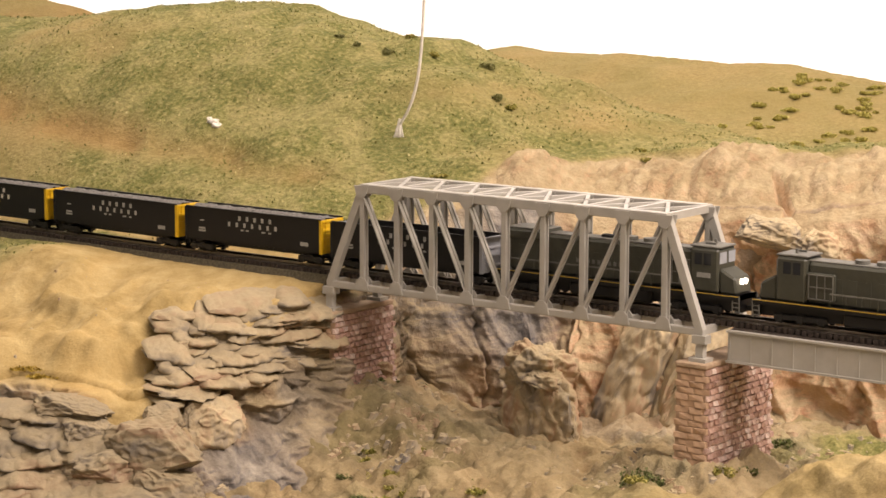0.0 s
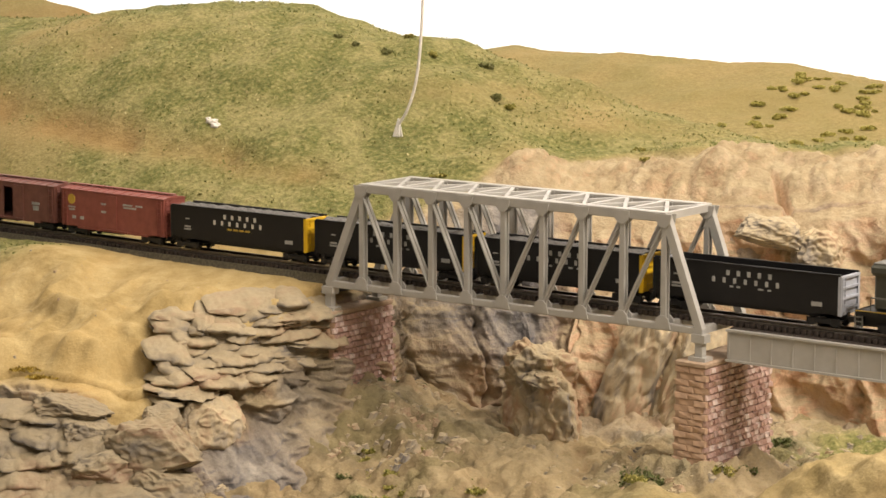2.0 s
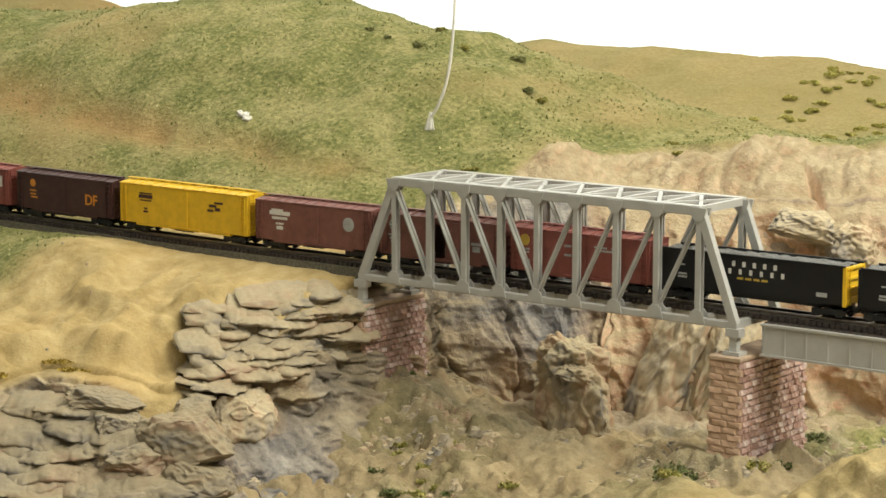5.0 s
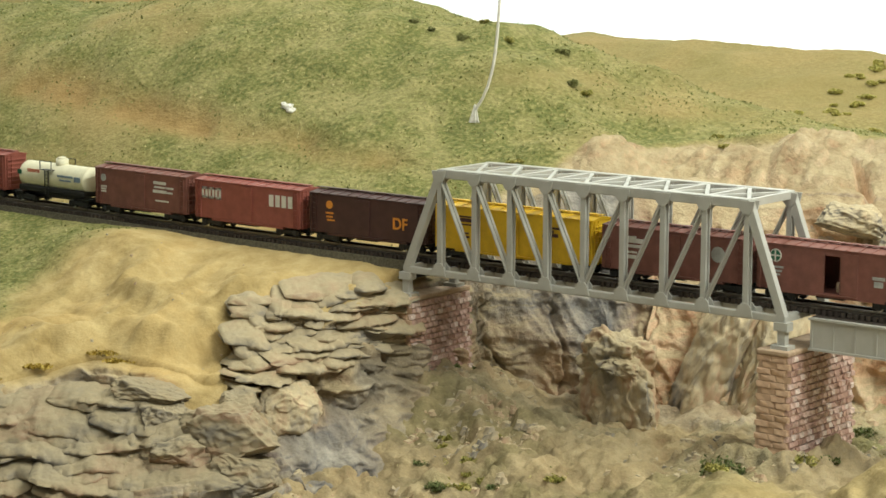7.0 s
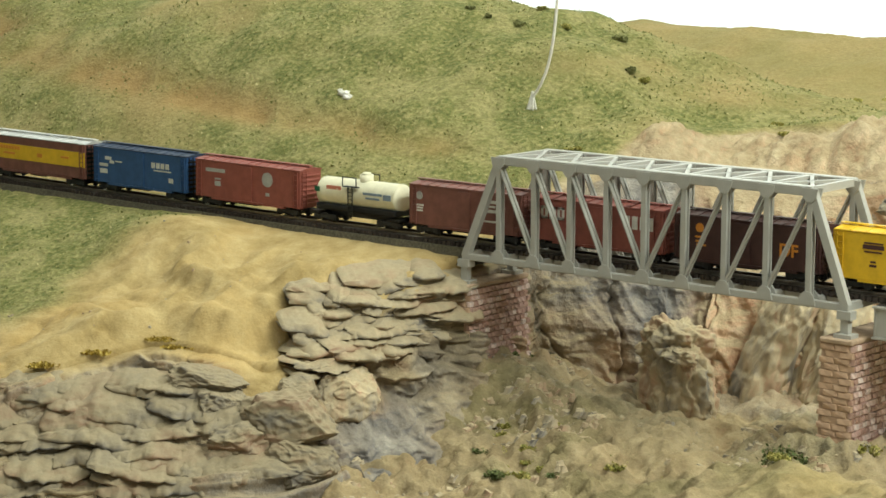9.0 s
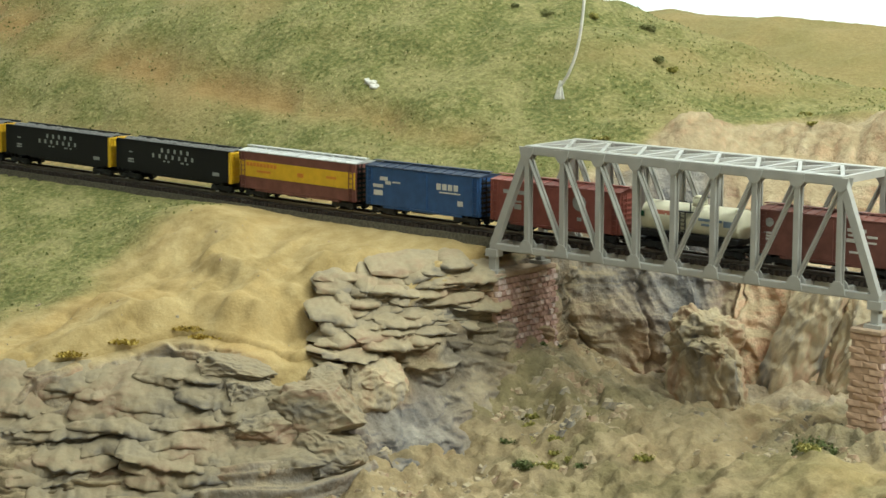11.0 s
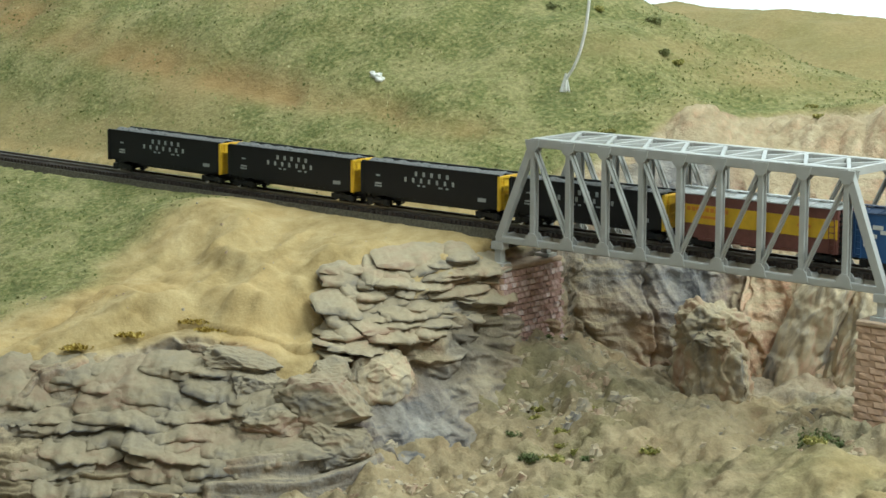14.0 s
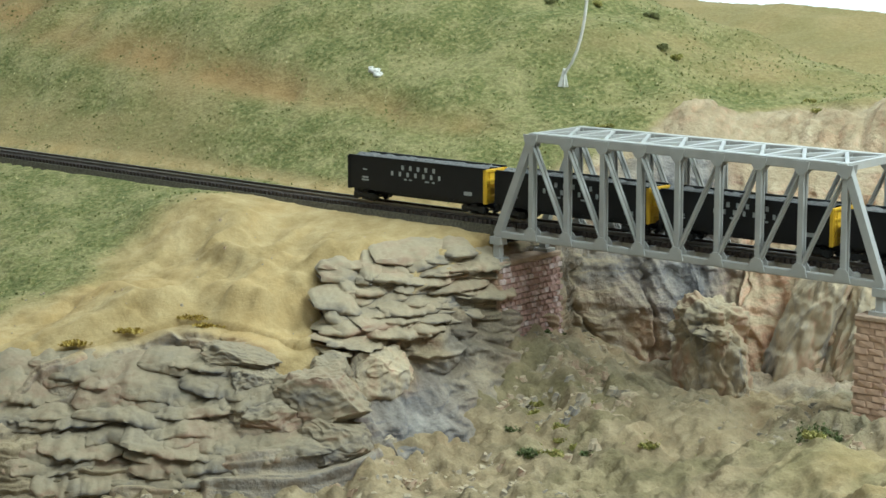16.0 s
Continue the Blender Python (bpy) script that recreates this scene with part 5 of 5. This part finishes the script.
def rock(name, m, size, seed, rough=0.28, parent=None, label="", sub=4, strata=0.0, cuts=0):
    """A weathered lump: split along a few planes, then chipped and eaten into."""
    rnd = random.Random(seed)
    planes = [(Vector((rnd.gauss(0, 1), rnd.gauss(0, 1), rnd.gauss(0, 0.8))).normalized(), rnd.uniform(0.70, 1.0)) for _ in range(cuts)]
    bm = bmesh.new()
    bmesh.ops.create_icosphere(bm, subdivisions=sub, radius=1.0)
    off = Vector((seed * 3.7, seed * 1.3, seed * 5.1))
    for v in bm.verts:
        d = v.co.normalized()
        q = Vector((max(-0.88, min(0.88, d.x)), max(-0.88, min(0.88, d.y)), max(-0.8, min(0.8, d.z)))) * (1 - 0.22 * d.z)
        p = q * (1 + rough * noise.fractal(d * 1.4 + off, 1.1, 2.1, 3)) * 1.25
        for nrm, dist in planes:
            over = p.dot(nrm) - dist
            if over > 0:
                p = p - nrm * over * 0.85
        k = 1 - rough * 0.6 * abs(noise.noise(d * 3.1 + off)) + rough * 0.22 * noise.fractal(d * 5.5 + off, 1.0, 2.1, 4)
        p = p * k
        if strata:
            lay = p.z * size[2] / strata + 0.9 * noise.noise(d * 2.2 + off)
            f = lay - math.floor(lay)
            p = Vector((p.x * (1 + 0.09 * (f - 0.5)), p.y * (1 + 0.09 * (f - 0.5)), p.z))
        v.co = Vector((p.x * size[0], p.y * size[1], p.z * size[2]))
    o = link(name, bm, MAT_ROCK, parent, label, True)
    o.matrix_world = m
    return o


def outcrop(name, x, y, z, sx, sy, sz, seed, label, tilt=(0, 0, 0), st=0.02):
    o = rock(name, pose(x, y, z, *tilt), (sx * 1.08, sy * 1.08, sz * 1.05), seed, 0.22, None, "", 6, st, 5)
    return tagged(o, label, "rock")


def buttress():
    root = tagged(empty("rock_buttress"), "tan and rust sandstone buttress with an overhanging brow", "rock")
    for k, (x, y, z, sx, sy, sz, tilt) in enumerate(((0.108, 0.044, -0.076, 0.017, 0.019, 0.030, (4, -8, 20)), (0.098, 0.048, -0.050, 0.019, 0.016, 0.018, (0, 12, 40)), (0.110, 0.038, -0.051, 0.011, 0.010, 0.006, (0, 14, 20)),
                                                   (0.088, 0.056, -0.072, 0.014, 0.016, 0.026, (0, -14, 10)))):
        o = rock("rock_face", pose(x, y, z, *tilt), (sx, sy, sz), 3 + k * 7, 0.40, root, "", 6 if k < 2 else 5, 0.007, 4)
    return root


buttress()
outcrop("rock_outcrop", 0.128, 0.112, -0.052, 0.018, 0.024, 0.048, 5, "rust-stained rock rib against the canyon wall", (10, 22, 30))
outcrop("rock_outcrop", 0.158, 0.115, -0.058, 0.017, 0.024, 0.044, 12, "tan rock rib against the canyon wall", (0, 24, 60))
outcrop("rock_outcrop", 0.194, 0.148, 0.030, 0.017, 0.012, 0.0095, 17, "weathered tan rock ledge at the cliff foot", (0, 6, 25), 0.006)
outcrop("rock_outcrop", 0.216, 0.166, 0.020, 0.012, 0.012, 0.012, 21, "weathered tan rock ledge at the cliff foot", (0, 6, 25), 0.006)
outcrop("rock_outcrop", 0.032, 0.120, -0.035, 0.030, 0.02, 0.035, 25, "grey streaked rock face under the bridge", (0, 0, 10), 0.01)
outcrop("rock_outcrop", -0.018, -0.108, -0.066, 0.016, 0.014, 0.014, 29, "cracked block of tan sandstone on the cliff", (0, -10, 40))
outcrop("rock_outcrop", -0.045, -0.135, -0.070, 0.014, 0.012, 0.012, 33, "cracked block of tan sandstone on the cliff", (0, 8, 60))
def chip(q):
    """Broken edge: straight runs that meet in corners."""
    return 1 - 2.4 * abs(noise.noise(q))


def ledge_mesh(length, reach, thick, seed, mat):
    """A weathered sandstone slab: long along x, its broken nose towards -y, its back in the cliff."""
    n, rnd = max(18, int(length / 0.0011)), random.Random(seed)
    bm, prev = bmesh.new(), None
    sharp = rnd.uniform(1.2, 4.0)
    skew = rnd.uniform(-0.35, 0.35)
    for i in range(n + 1):
        u = i / n
        c = 2 * u - 1
        e = max(0.0, 1 - abs(c + skew * (1 - c * c)) ** sharp)
        x = (u - 0.5) * length
        q = Vector((x * 60, seed * 3.1, 0))
        r = reach * (0.10 + 0.90 * e ** 0.6) * (0.75 + 0.35 * chip(q) + 0.20 * chip(q * 2.7) + 0.12 * noise.noise(q * 8))
        t = thick * (0.20 + 0.80 * e ** 0.5) * (1 + 0.35 * noise.noise(q * 1.7 + Vector((0, 9, 0))))
        sag = thick * 0.7 * noise.noise(q * 0.6 + Vector((0, 5, 3)))
        ring = []
        for j, (py, pz) in enumerate(((-0.022, 1.5), (0.0, 0.85), (0.25, 0.70), (0.50, 0.48), (0.74, 0.24), (0.92, -0.02), (1.0, -0.24), (0.84, -0.42), (0.45, -0.5), (0.12, -0.6), (-0.022, -0.8))):
            back = py < 0
            w = 0.0011 * noise.fractal(Vector((x * 150, j * 0.8, seed)), 1.0, 2.0, 3) + 0.0008 * noise.noise(Vector((x * 60, j * 0.5, seed + 7)))
            ring.append(bm.verts.new((x + 0.4 * w, 0.018 if back else -py * r - w, pz * t + sag + w)))
        if prev:
            for j in range(len(ring) - 1):
                bm.faces.new((prev[j], prev[j + 1], ring[j + 1], ring[j]))
        prev = ring
    bmesh.ops.recalc_face_normals(bm, faces=bm.faces)
    me = bpy.data.meshes.new("slab")
    bm.to_mesh(me)
    bm.free()
    me.materials.append(mat)
    for f in me.polygons:
        f.use_smooth = True
    return me


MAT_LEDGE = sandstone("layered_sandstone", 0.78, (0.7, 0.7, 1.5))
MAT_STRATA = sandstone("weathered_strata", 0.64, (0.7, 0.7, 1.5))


def ledges(label, corners, layers, lengths, reach, thick, seed, tilt, mat):
    """Slabs laid in courses over a sloping patch: corners lower right, lower left, upper right, upper left."""
    r0, l0, r1, l1 = (Vector(c) for c in corners)
    rnd = random.Random(seed)
    root = tagged(empty("rock_ledges"), label, "rock")
    for i in range(layers):
        v = (i + 0.5) / layers
        a, b = l0.lerp(l1, v), r0.lerp(r1, v)
        span = (b - a).length
        d = (b - a).normalized()
        u = rnd.uniform(-0.012, 0.0)
        while u < span - 0.008:
            ln = rnd.uniform(*lengths)
            mid = min(u + ln / 2, span - 0.004)
            p = a + d * mid
            if rnd.random() < 0.12:
                u += ln * 0.6
                continue
            me = ledge_mesh(ln * 1.25, rnd.uniform(*reach), rnd.uniform(*thick), rnd.randint(0, 9999), mat)
            o = new("slab", me)
            o.parent = root
            o.matrix_local = pose(p.x, p.y, p.z + rnd.uniform(-0.002, 0.002), rnd.uniform(-6, 14), tilt + rnd.uniform(-7, 7), math.degrees(math.atan2(d.y, d.x)) + rnd.uniform(-9, 9))
            u += ln * rnd.uniform(0.7, 1.0)
    return root


ledges("layered tan sandstone ledges beside the bridge pier", ((0.001, -0.034, -0.038), (-0.025, -0.127, -0.056), (-0.010, -0.038, -0.007), (-0.060, -0.090, -0.015)),
       14, (0.010, 0.046), (0.004, 0.013), (0.0026, 0.0056), 4, 0, MAT_LEDGE)
ledges("long tilted tan strata on the lower cliff", ((-0.010, -0.206, -0.110), (-0.135, -0.291, -0.120), (-0.066, -0.170, -0.055), (-0.178, -0.247, -0.066)),
       13, (0.025, 0.075), (0.005, 0.014), (0.0034, 0.0075), 11, 0, MAT_STRATA)
for k, (x, y, z, sx, sy, sz, turn) in enumerate(((-0.066, -0.166, -0.056, 0.020, 0.013, 0.009, 30), (-0.050, -0.170, -0.068, 0.016, 0.014, 0.011, 50), (-0.008, -0.158, -0.072, 0.026, 0.018, 0.018, 25),
                                                 (-0.030, -0.178, -0.084, 0.020, 0.016, 0.014, 60), (0.006, -0.166, -0.090, 0.022, 0.016, 0.013, 35), (-0.020, -0.143, -0.062, 0.012, 0.012, 0.010, 10))):
    o = rock("rock_outcrop", pose(x, y, z, 6 * (k % 3) - 6, 8 - 5 * (k % 4), turn), (sx, sy, sz), 40 + k * 3, 0.22, None, "", 6, 0.009, 9)
    o.data.materials[0] = MAT_STRATA
    tagged(o, "cracked angular block of grey-tan sandstone on the cliff", "rock", group="cliff blocks")
for k, (x, y, s) in enumerate(((0.222, 0.150, 0.006), (0.232, 0.135, 0.004), (0.246, 0.125, 0.004), (0.205, 0.11, 0.0035), (0.196, 0.06, 0.003), (0.272, 0.06, 0.004), (0.10, -0.03, 0.004),
                               (0.13, -0.01, 0.003), (0.17, -0.02, 0.0028), (0.06, -0.02, 0.0035), (0.05, 0.02, 0.003), (0.30, 0.0, 0.003))):
    tagged(rock("boulder", pose(x, y, ground_z(x, y) + s * 0.3, 0, 0, k * 37), (s, s * 0.8, s * 0.6), 60 + k, 0.4, None, "", 3, 0.0, 8), "small tan boulder on the canyon floor", "rock", group="small boulders")

# pale stones on the hillside
MAT_BONE = paint("pale_stone", (0.8, 0.77, 0.7), 0.8, 0, 0.2)
for k, (dx, dz, s) in enumerate(((0, 0, 0.0032), (0.0042, -0.0006, 0.0028), (-0.004, 0.0014, 0.002), (0.0015, 0.002, 0.0018))):
    x, y = -0.230 + dx, 0.1273 + dz
    o = rock("stone", pose(x, y, ground_z(x, y) + 0.0008, 0, 0, k * 60), (s, s * 0.7, s * 0.6), 90 + k, 0.5, None, "", 3)
    o.data.materials[0] = MAT_BONE
    tagged(o, "small pale stone lying on grassy hillside", "stone", group="pale stones")


def cord():
    root = tagged(empty("hanging_cord"), "thin white cord with frayed end hanging over the hill", "cord")
    x, y = -0.0905, 0.158
    z0 = ground_z(x, y) + 0.0005
    bm = bmesh.new()
    pts = [Vector((x + 0.0175 * (1 - math.exp(-5.5 * t)) + 0.004 * t, y, z0 + 0.008 + t * 0.11)) for t in [i / 14 for i in range(15)]]
    pts.append(Vector((x + 0.03, y, 1.29)))
    for a, b in zip(pts[:-1], pts[1:]):
        cyl(bm, a, b, 0.0010, 8)
    part("strand", bm, MAT_BONE, root)
    rnd = random.Random(4)
    for k in range(12):
        bm = bmesh.new()
        cyl(bm, pts[0] + Vector((0, 0, 0.004)), Vector((x - 0.001 + rnd.uniform(-0.0036, 0.0036), y + rnd.uniform(-0.002, 0.002), z0)), 0.0007, 5, 0.0005)
        part("frayed_fibre", bm, MAT_BONE, root)


cord()


def leaf_material(name, cols):
    m, nt, b = nodes(name, 0.8, 0, 0.2)
    geo = nt.nodes.new("ShaderNodeNewGeometry")
    nt.links.new(ramp(nt, geo.outputs["Random Per Island"], cols), b.inputs["Base Color"])
    return m


MAT_BUSH = leaf_material("dark_bush_flock", [(0.0, (0.05, 0.065, 0.02)), (0.5, (0.10, 0.12, 0.04)), (1.0, (0.19, 0.20, 0.08))])
MAT_SCRUB = leaf_material("olive_scrub_flock", [(0.0, (0.13, 0.14, 0.055)), (0.5, (0.22, 0.225, 0.09)), (1.0, (0.34, 0.33, 0.15))])
MAT_SAGE = leaf_material("sage_flock", [(0.0, (0.15, 0.155, 0.035)), (0.5, (0.29, 0.265, 0.065)), (1.0, (0.46, 0.40, 0.14))])
MAT_TURF = leaf_material("turf_flock", [(0.0, (0.13, 0.15, 0.045)), (0.4, (0.21, 0.22, 0.075)), (0.7, (0.32, 0.30, 0.12)), (1.0, (0.5, 0.43, 0.22))])


def tri_cloud(pts, rnd, size, up):
    vs, fs = [], []
    for p in pts:
        s = size * rnd.uniform(0.5, 1.3)
        a = rnd.uniform(0, 6.28)
        d = Vector((math.cos(a), math.sin(a), rnd.uniform(-0.4, 0.4))) * s
        u = Vector((rnd.uniform(-0.5, 0.5), rnd.uniform(-0.5, 0.5), up)).normalized() * s
        b = len(vs)
        vs += [p - d * 0.5, p + d * 0.5, p + u + d * 0.25, p + u - d * 0.25]
        fs.append((b, b + 1, b + 2, b + 3))
    return vs, fs


def bush(x, y, r, mat, label, seed, h=0.8, z=None):
    rnd = random.Random(seed)
    z = ground_z(x, y) if z is None else z
    pts = []
    lobes = [(rnd.uniform(-0.7, 0.7) * r, rnd.uniform(-0.5, 0.5) * r, rnd.uniform(0.1, 0.6) * r * h, rnd.uniform(0.35, 0.65) * r) for _ in range(7)]
    for lx, ly, lz, lr in lobes:
        for _ in range(70):
            d = Vector((rnd.gauss(0, 1), rnd.gauss(0, 1), rnd.gauss(0, 1))).normalized() * lr * rnd.uniform(0.55, 1.05)
            if lz + d.z * h > -0.001:
                pts.append(Vector((lx + d.x, ly + d.y, lz + d.z * h)))
    vs, fs = tri_cloud(pts, rnd, 0.0013, 0.4)
    root = tagged(empty("shrub", pose(x, y, z)), label, "shrub", group="shrubs")
    me = bpy.data.meshes.new("foliage")
    me.from_pydata([tuple(v) for v in vs], [], fs)
    me.materials.append(mat)
    o = new("foliage", me)
    o.parent = root
    bm = bmesh.new()
    for k in range(3):
        cyl(bm, (0, 0, -0.002), (lobes[k][0] * 0.6, lobes[k][1] * 0.6, lobes[k][2] + 0.001), 0.0005, 6, 0.0002)
    part("stem", bm, MAT_TIE, root)


MAT_STRAW = leaf_material("yellow_green_flock", [(0.0, (0.26, 0.25, 0.06)), (0.5, (0.42, 0.38, 0.10)), (1.0, (0.58, 0.51, 0.2))])
MAT_OCHRE = leaf_material("ochre_flock", [(0.0, (0.20, 0.135, 0.02)), (0.5, (0.36, 0.25, 0.04)), (1.0, (0.50, 0.38, 0.10))])
DARK, SAGE = "dark green clump-foliage shrub", "yellow-green flock shrub"
for k, (x, y, r, m, h) in enumerate(((0.2300, -0.0500, 0.0110, 0, 0.9), (0.241, -0.046, 0.008, 0, 0.8), (0.2089, 0.0047, 0.006, 0, 0.5), (0.2685, -0.0318, 0.006, 1, 0.8), (0.2746, -0.0193, 0.0055, 0, 0.8),
                                     (0.2398, 0.0799, 0.008, 0, 0.5), (0.252, 0.07, 0.006, 1, 0.5), (0.2648, 0.059, 0.007, 0, 0.5), (0.2857, 0.039, 0.005, 0, 0.7), (0.318, 0.035, 0.011, 0, 0.9), (0.308, 0.03, 0.008, 1, 0.9),
                                     (0.2755, 0.1328, 0.008, 0, 0.6), (0.0624, -0.0655, 0.007, 1, 0.7), (0.0847, -0.0735, 0.006, 1, 0.6), (0.0968, -0.1127, 0.007, 0, 0.6), (0.106, -0.108, 0.006, 1, 0.6), (0.1508, -0.083, 0.006, 1, 0.5),
                                     (0.0649, -0.088, 0.005, 0, 0.5), (0.087, -0.0487, 0.004, 1, 0.5), (0.0085, 0.012, 0.004, 0, 0.7), (0.012, 0.03, 0.005, 0, 0.7), (0.018, 0.04, 0.004, 0, 0.6), (0.2418, -0.0732, 0.006, 1, 0.6),
                                     (0.056, -0.07, 0.006, 1, 0.5), (0.074, -0.078, 0.007, 1, 0.5), (0.093, -0.084, 0.006, 1, 0.45), (0.112, -0.094, 0.006, 1, 0.45), (0.121, -0.1, 0.005, 0, 0.5), (0.082, -0.096, 0.006, 1, 0.5), (0.05, -0.05, 0.004, 1, 0.5))):
    bush(x, y, r, (MAT_BUSH, MAT_SAGE)[m], (DARK, SAGE)[m] + " on the canyon floor", 100 + k, h)
for k, (x, y, r) in enumerate(((-0.168, 0.243, 0.005), (-0.1676, 0.2677, 0.0045), (-0.2132, 0.2434, 0.003), (-0.1952, 0.2419, 0.003), (-0.1369, 0.2574, 0.0045), (-0.1082, 0.2789, 0.0055), (-0.0693, 0.2387, 0.005),
                               (-0.0554, 0.2358, 0.004), (0.0429, 0.2448, 0.004), (0.0691, 0.2136, 0.004), (0.0809, 0.2252, 0.004), (-0.0348, 0.1236, 0.003), (-0.030, 0.126, 0.0025))):
    bush(x, y, r, (MAT_SCRUB, MAT_SAGE)[k % 3 == 1 or k > 7], ("olive green scrub shrub", SAGE)[k % 3 == 1 or k > 7] + " on the grassy hillside", 300 + k, 0.7 if k < 8 else 0.35)
for k in range(16):
    f = k / 15
    x, y = -0.152 + 0.055 * f + 0.003 * math.sin(k * 5.1), -0.217 + 0.060 * min(1, f * 1.25) + 0.004 * math.sin(k * 2.3)
    bush(x, y, 0.006 + 0.004 * abs(math.sin(k * 1.7)), MAT_OCHRE, "ochre flock tuft on the sandy rim of the cliff", 400 + k, 0.14)
rnd = random.Random(77)
for k in range(100):
    x, y = rnd.uniform(-0.03, 0.14), rnd.uniform(0.42, 0.60)
    bush(x, y, rnd.uniform(0.0025, 0.006), MAT_STRAW, SAGE + " on the far tan hill", 500 + k, 0.45)


def turf():
    rnd = random.Random(9)
    n = 30000
    rs = np.random.RandomState(5)
    x = rs.uniform(-0.75, 0.34, n)
    y = np.where(rs.rand(n) < 0.78, rs.uniform(0.03, 0.36, n), rs.uniform(-0.27, -0.02, n))
    z, s, steep, hump = ground_parts(x, y)[:4]
    n1 = fbm(x * 18, y * 18, x * 0, 4, 81)
    n2 = fbm(x * 40, y * 40, x * 0, 3, 88)
    keep = np.where(y > 0, (s + n1 * 0.012 < -0.012) & (n2 > -0.15) & (bare_slope(x, y, s) < 0.3), (x + 0.215 + n1 * 0.04 + 0.6 * np.maximum(0, -y - 0.14) < 0) & (s < -0.02))
    floor = (s > 0.03) & (hump < 0.004) & (n2 > 0.25)
    keep = keep | floor
    pts = [Vector((a, b, c)) for a, b, c, k in zip(x, y, z, keep) if k]
    vs, fs = tri_cloud(pts, rnd, 0.0014, 0.7)
    me = bpy.data.meshes.new("turf")
    me.from_pydata([tuple(v) for v in vs], [], fs)
    me.materials.append(MAT_TURF)
    tagged(new("grass_turf", me), "short green and straw static grass on hill", "grass", kind="stuff")


turf()


def gravel():
    rs = np.random.RandomState(8)
    n = 60000
    x, y = rs.uniform(-0.24, 0.42, n), rs.uniform(-0.25, 0.16, n)
    z, s, steep, hump = ground_parts(x, y)[:4]
    pick = (s > 0.02) & (hump < 0.01) & (fbm(x * 20, y * 20, x * 0, 3, 95) > -0.05)
    pick = pick | ((s < -0.012) & (y < -0.03) & (rs.rand(n) < 0.012))
    vs, fs = [], []
    for a, b, c, inner in zip(x[pick], y[pick], z[pick], s[pick]):
        r = 0.0005 + (0.0038 if inner > 0 else 0.001) * rs.rand() ** 5
        k = len(vs)
        for i in range(5):
            t = i * 1.2566 + rs.rand() * 0.6
            vs.append((a + r * math.cos(t), b + r * math.sin(t), c - 0.0005))
            vs.append((a + 0.6 * r * math.cos(t + 0.3), b + 0.6 * r * math.sin(t + 0.3), c + r * (0.5 + 0.5 * rs.rand())))
        for i in range(5):
            j = (i + 1) % 5
            fs.append((k + 2 * i, k + 2 * j, k + 2 * j + 1, k + 2 * i + 1))
        fs.append(tuple(k + 2 * i + 1 for i in range(5)))
    me = bpy.data.meshes.new("gravel")
    me.from_pydata(vs, [], fs)
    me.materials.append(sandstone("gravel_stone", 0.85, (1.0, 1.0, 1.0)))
    tagged(new("gravel", me), "loose tan gravel on the canyon floor", "gravel", kind="stuff")


gravel()

# ---- the room ----
def backdrop_material():
    m, nt, b = nodes("glowing_painted_sky", 0.9)
    n = noise_node(nt, 2.2, 4, 0.5)
    c = ramp(nt, n.outputs[0], [(0.3, (0.45, 0.66, 0.85)), (0.42, (0.9, 0.93, 0.95)), (0.6, (0.97, 0.96, 0.95))])
    nt.links.new(c, b.inputs["Base Color"])
    # the board's own colour glows, in place of strong light falling on it
    nt.links.new(c, b.inputs["Emission Color"])
    b.inputs["Emission Strength"].default_value = 0.75
    return m


ca, sa = math.cos(radians(38.5)), math.sin(radians(38.5))
o = link("backdrop", boxes((-3.0, 3.0, 0, 0.02, -0.7, 1.1)), backdrop_material())
o.matrix_world = pose(-sa * 1.5, ca * 1.5, 0, 0, 0, 38.5)
tagged(o, "painted sky backdrop of white cloud, made to glow", "backdrop", kind="structure")
o = link("layout_base", boxes((-2.15, 2.15, -0.83, 1.45, -1.1, -0.5)), paint("plain_plywood", (0.4, 0.3, 0.19), 0.7, 0, 0.2, 12))
o.matrix_world = pose(0, 0, 0, 0, 0, 38.5)
tagged(o, "plain plywood base under the model landscape", "base", kind="structure")
room = [("floor", (-4, 4, -4, 4, -1.15, -1.1)), ("ceiling", (-4, 4, -4, 4, 1.3, 1.35)), ("wall_north", (-4, 4, 4, 4.1, -1.1, 1.3)), ("wall_south", (-4, 4, -4.1, -4, -1.1, 1.3)),
        ("wall_east", (4, 4.1, -4, 4, -1.1, 1.3)), ("wall_west", (-4.1, -4, -4, 4, -1.1, 1.3))]
for nm, d in room:
    tagged(link(nm, boxes(d), MAT_WALL), "plain pale plastered room surface", nm.split("_")[0], kind="structure")

brick_pier(PIER_L, -0.0163, -0.078, "dark red brick bridge pier beside the cliff", 0.055)
brick_pier(PIER_R, -0.0163, -0.092, "red brick bridge pier with glossy blocks", 0.066, 0.006)

SPEED, START = 0.1108, -0.0068


def motions():
    for car, off, turn in TRAIN:
        rows = []
        for k in range(33):
            t = k * 0.5
            x, y, a = path_pose(START + SPEED * t + off)
            slope = math.degrees(math.atan2(grade(x - 0.04) - grade(x + 0.04), 0.08))
            rows.append((t, pose(x, y, RAIL + 0.5 * (grade(x - 0.04) + grade(x + 0.04)), 0, slope if turn == 0 else -slope, math.degrees(a) + turn)))
        walk(car, rows)


motions()
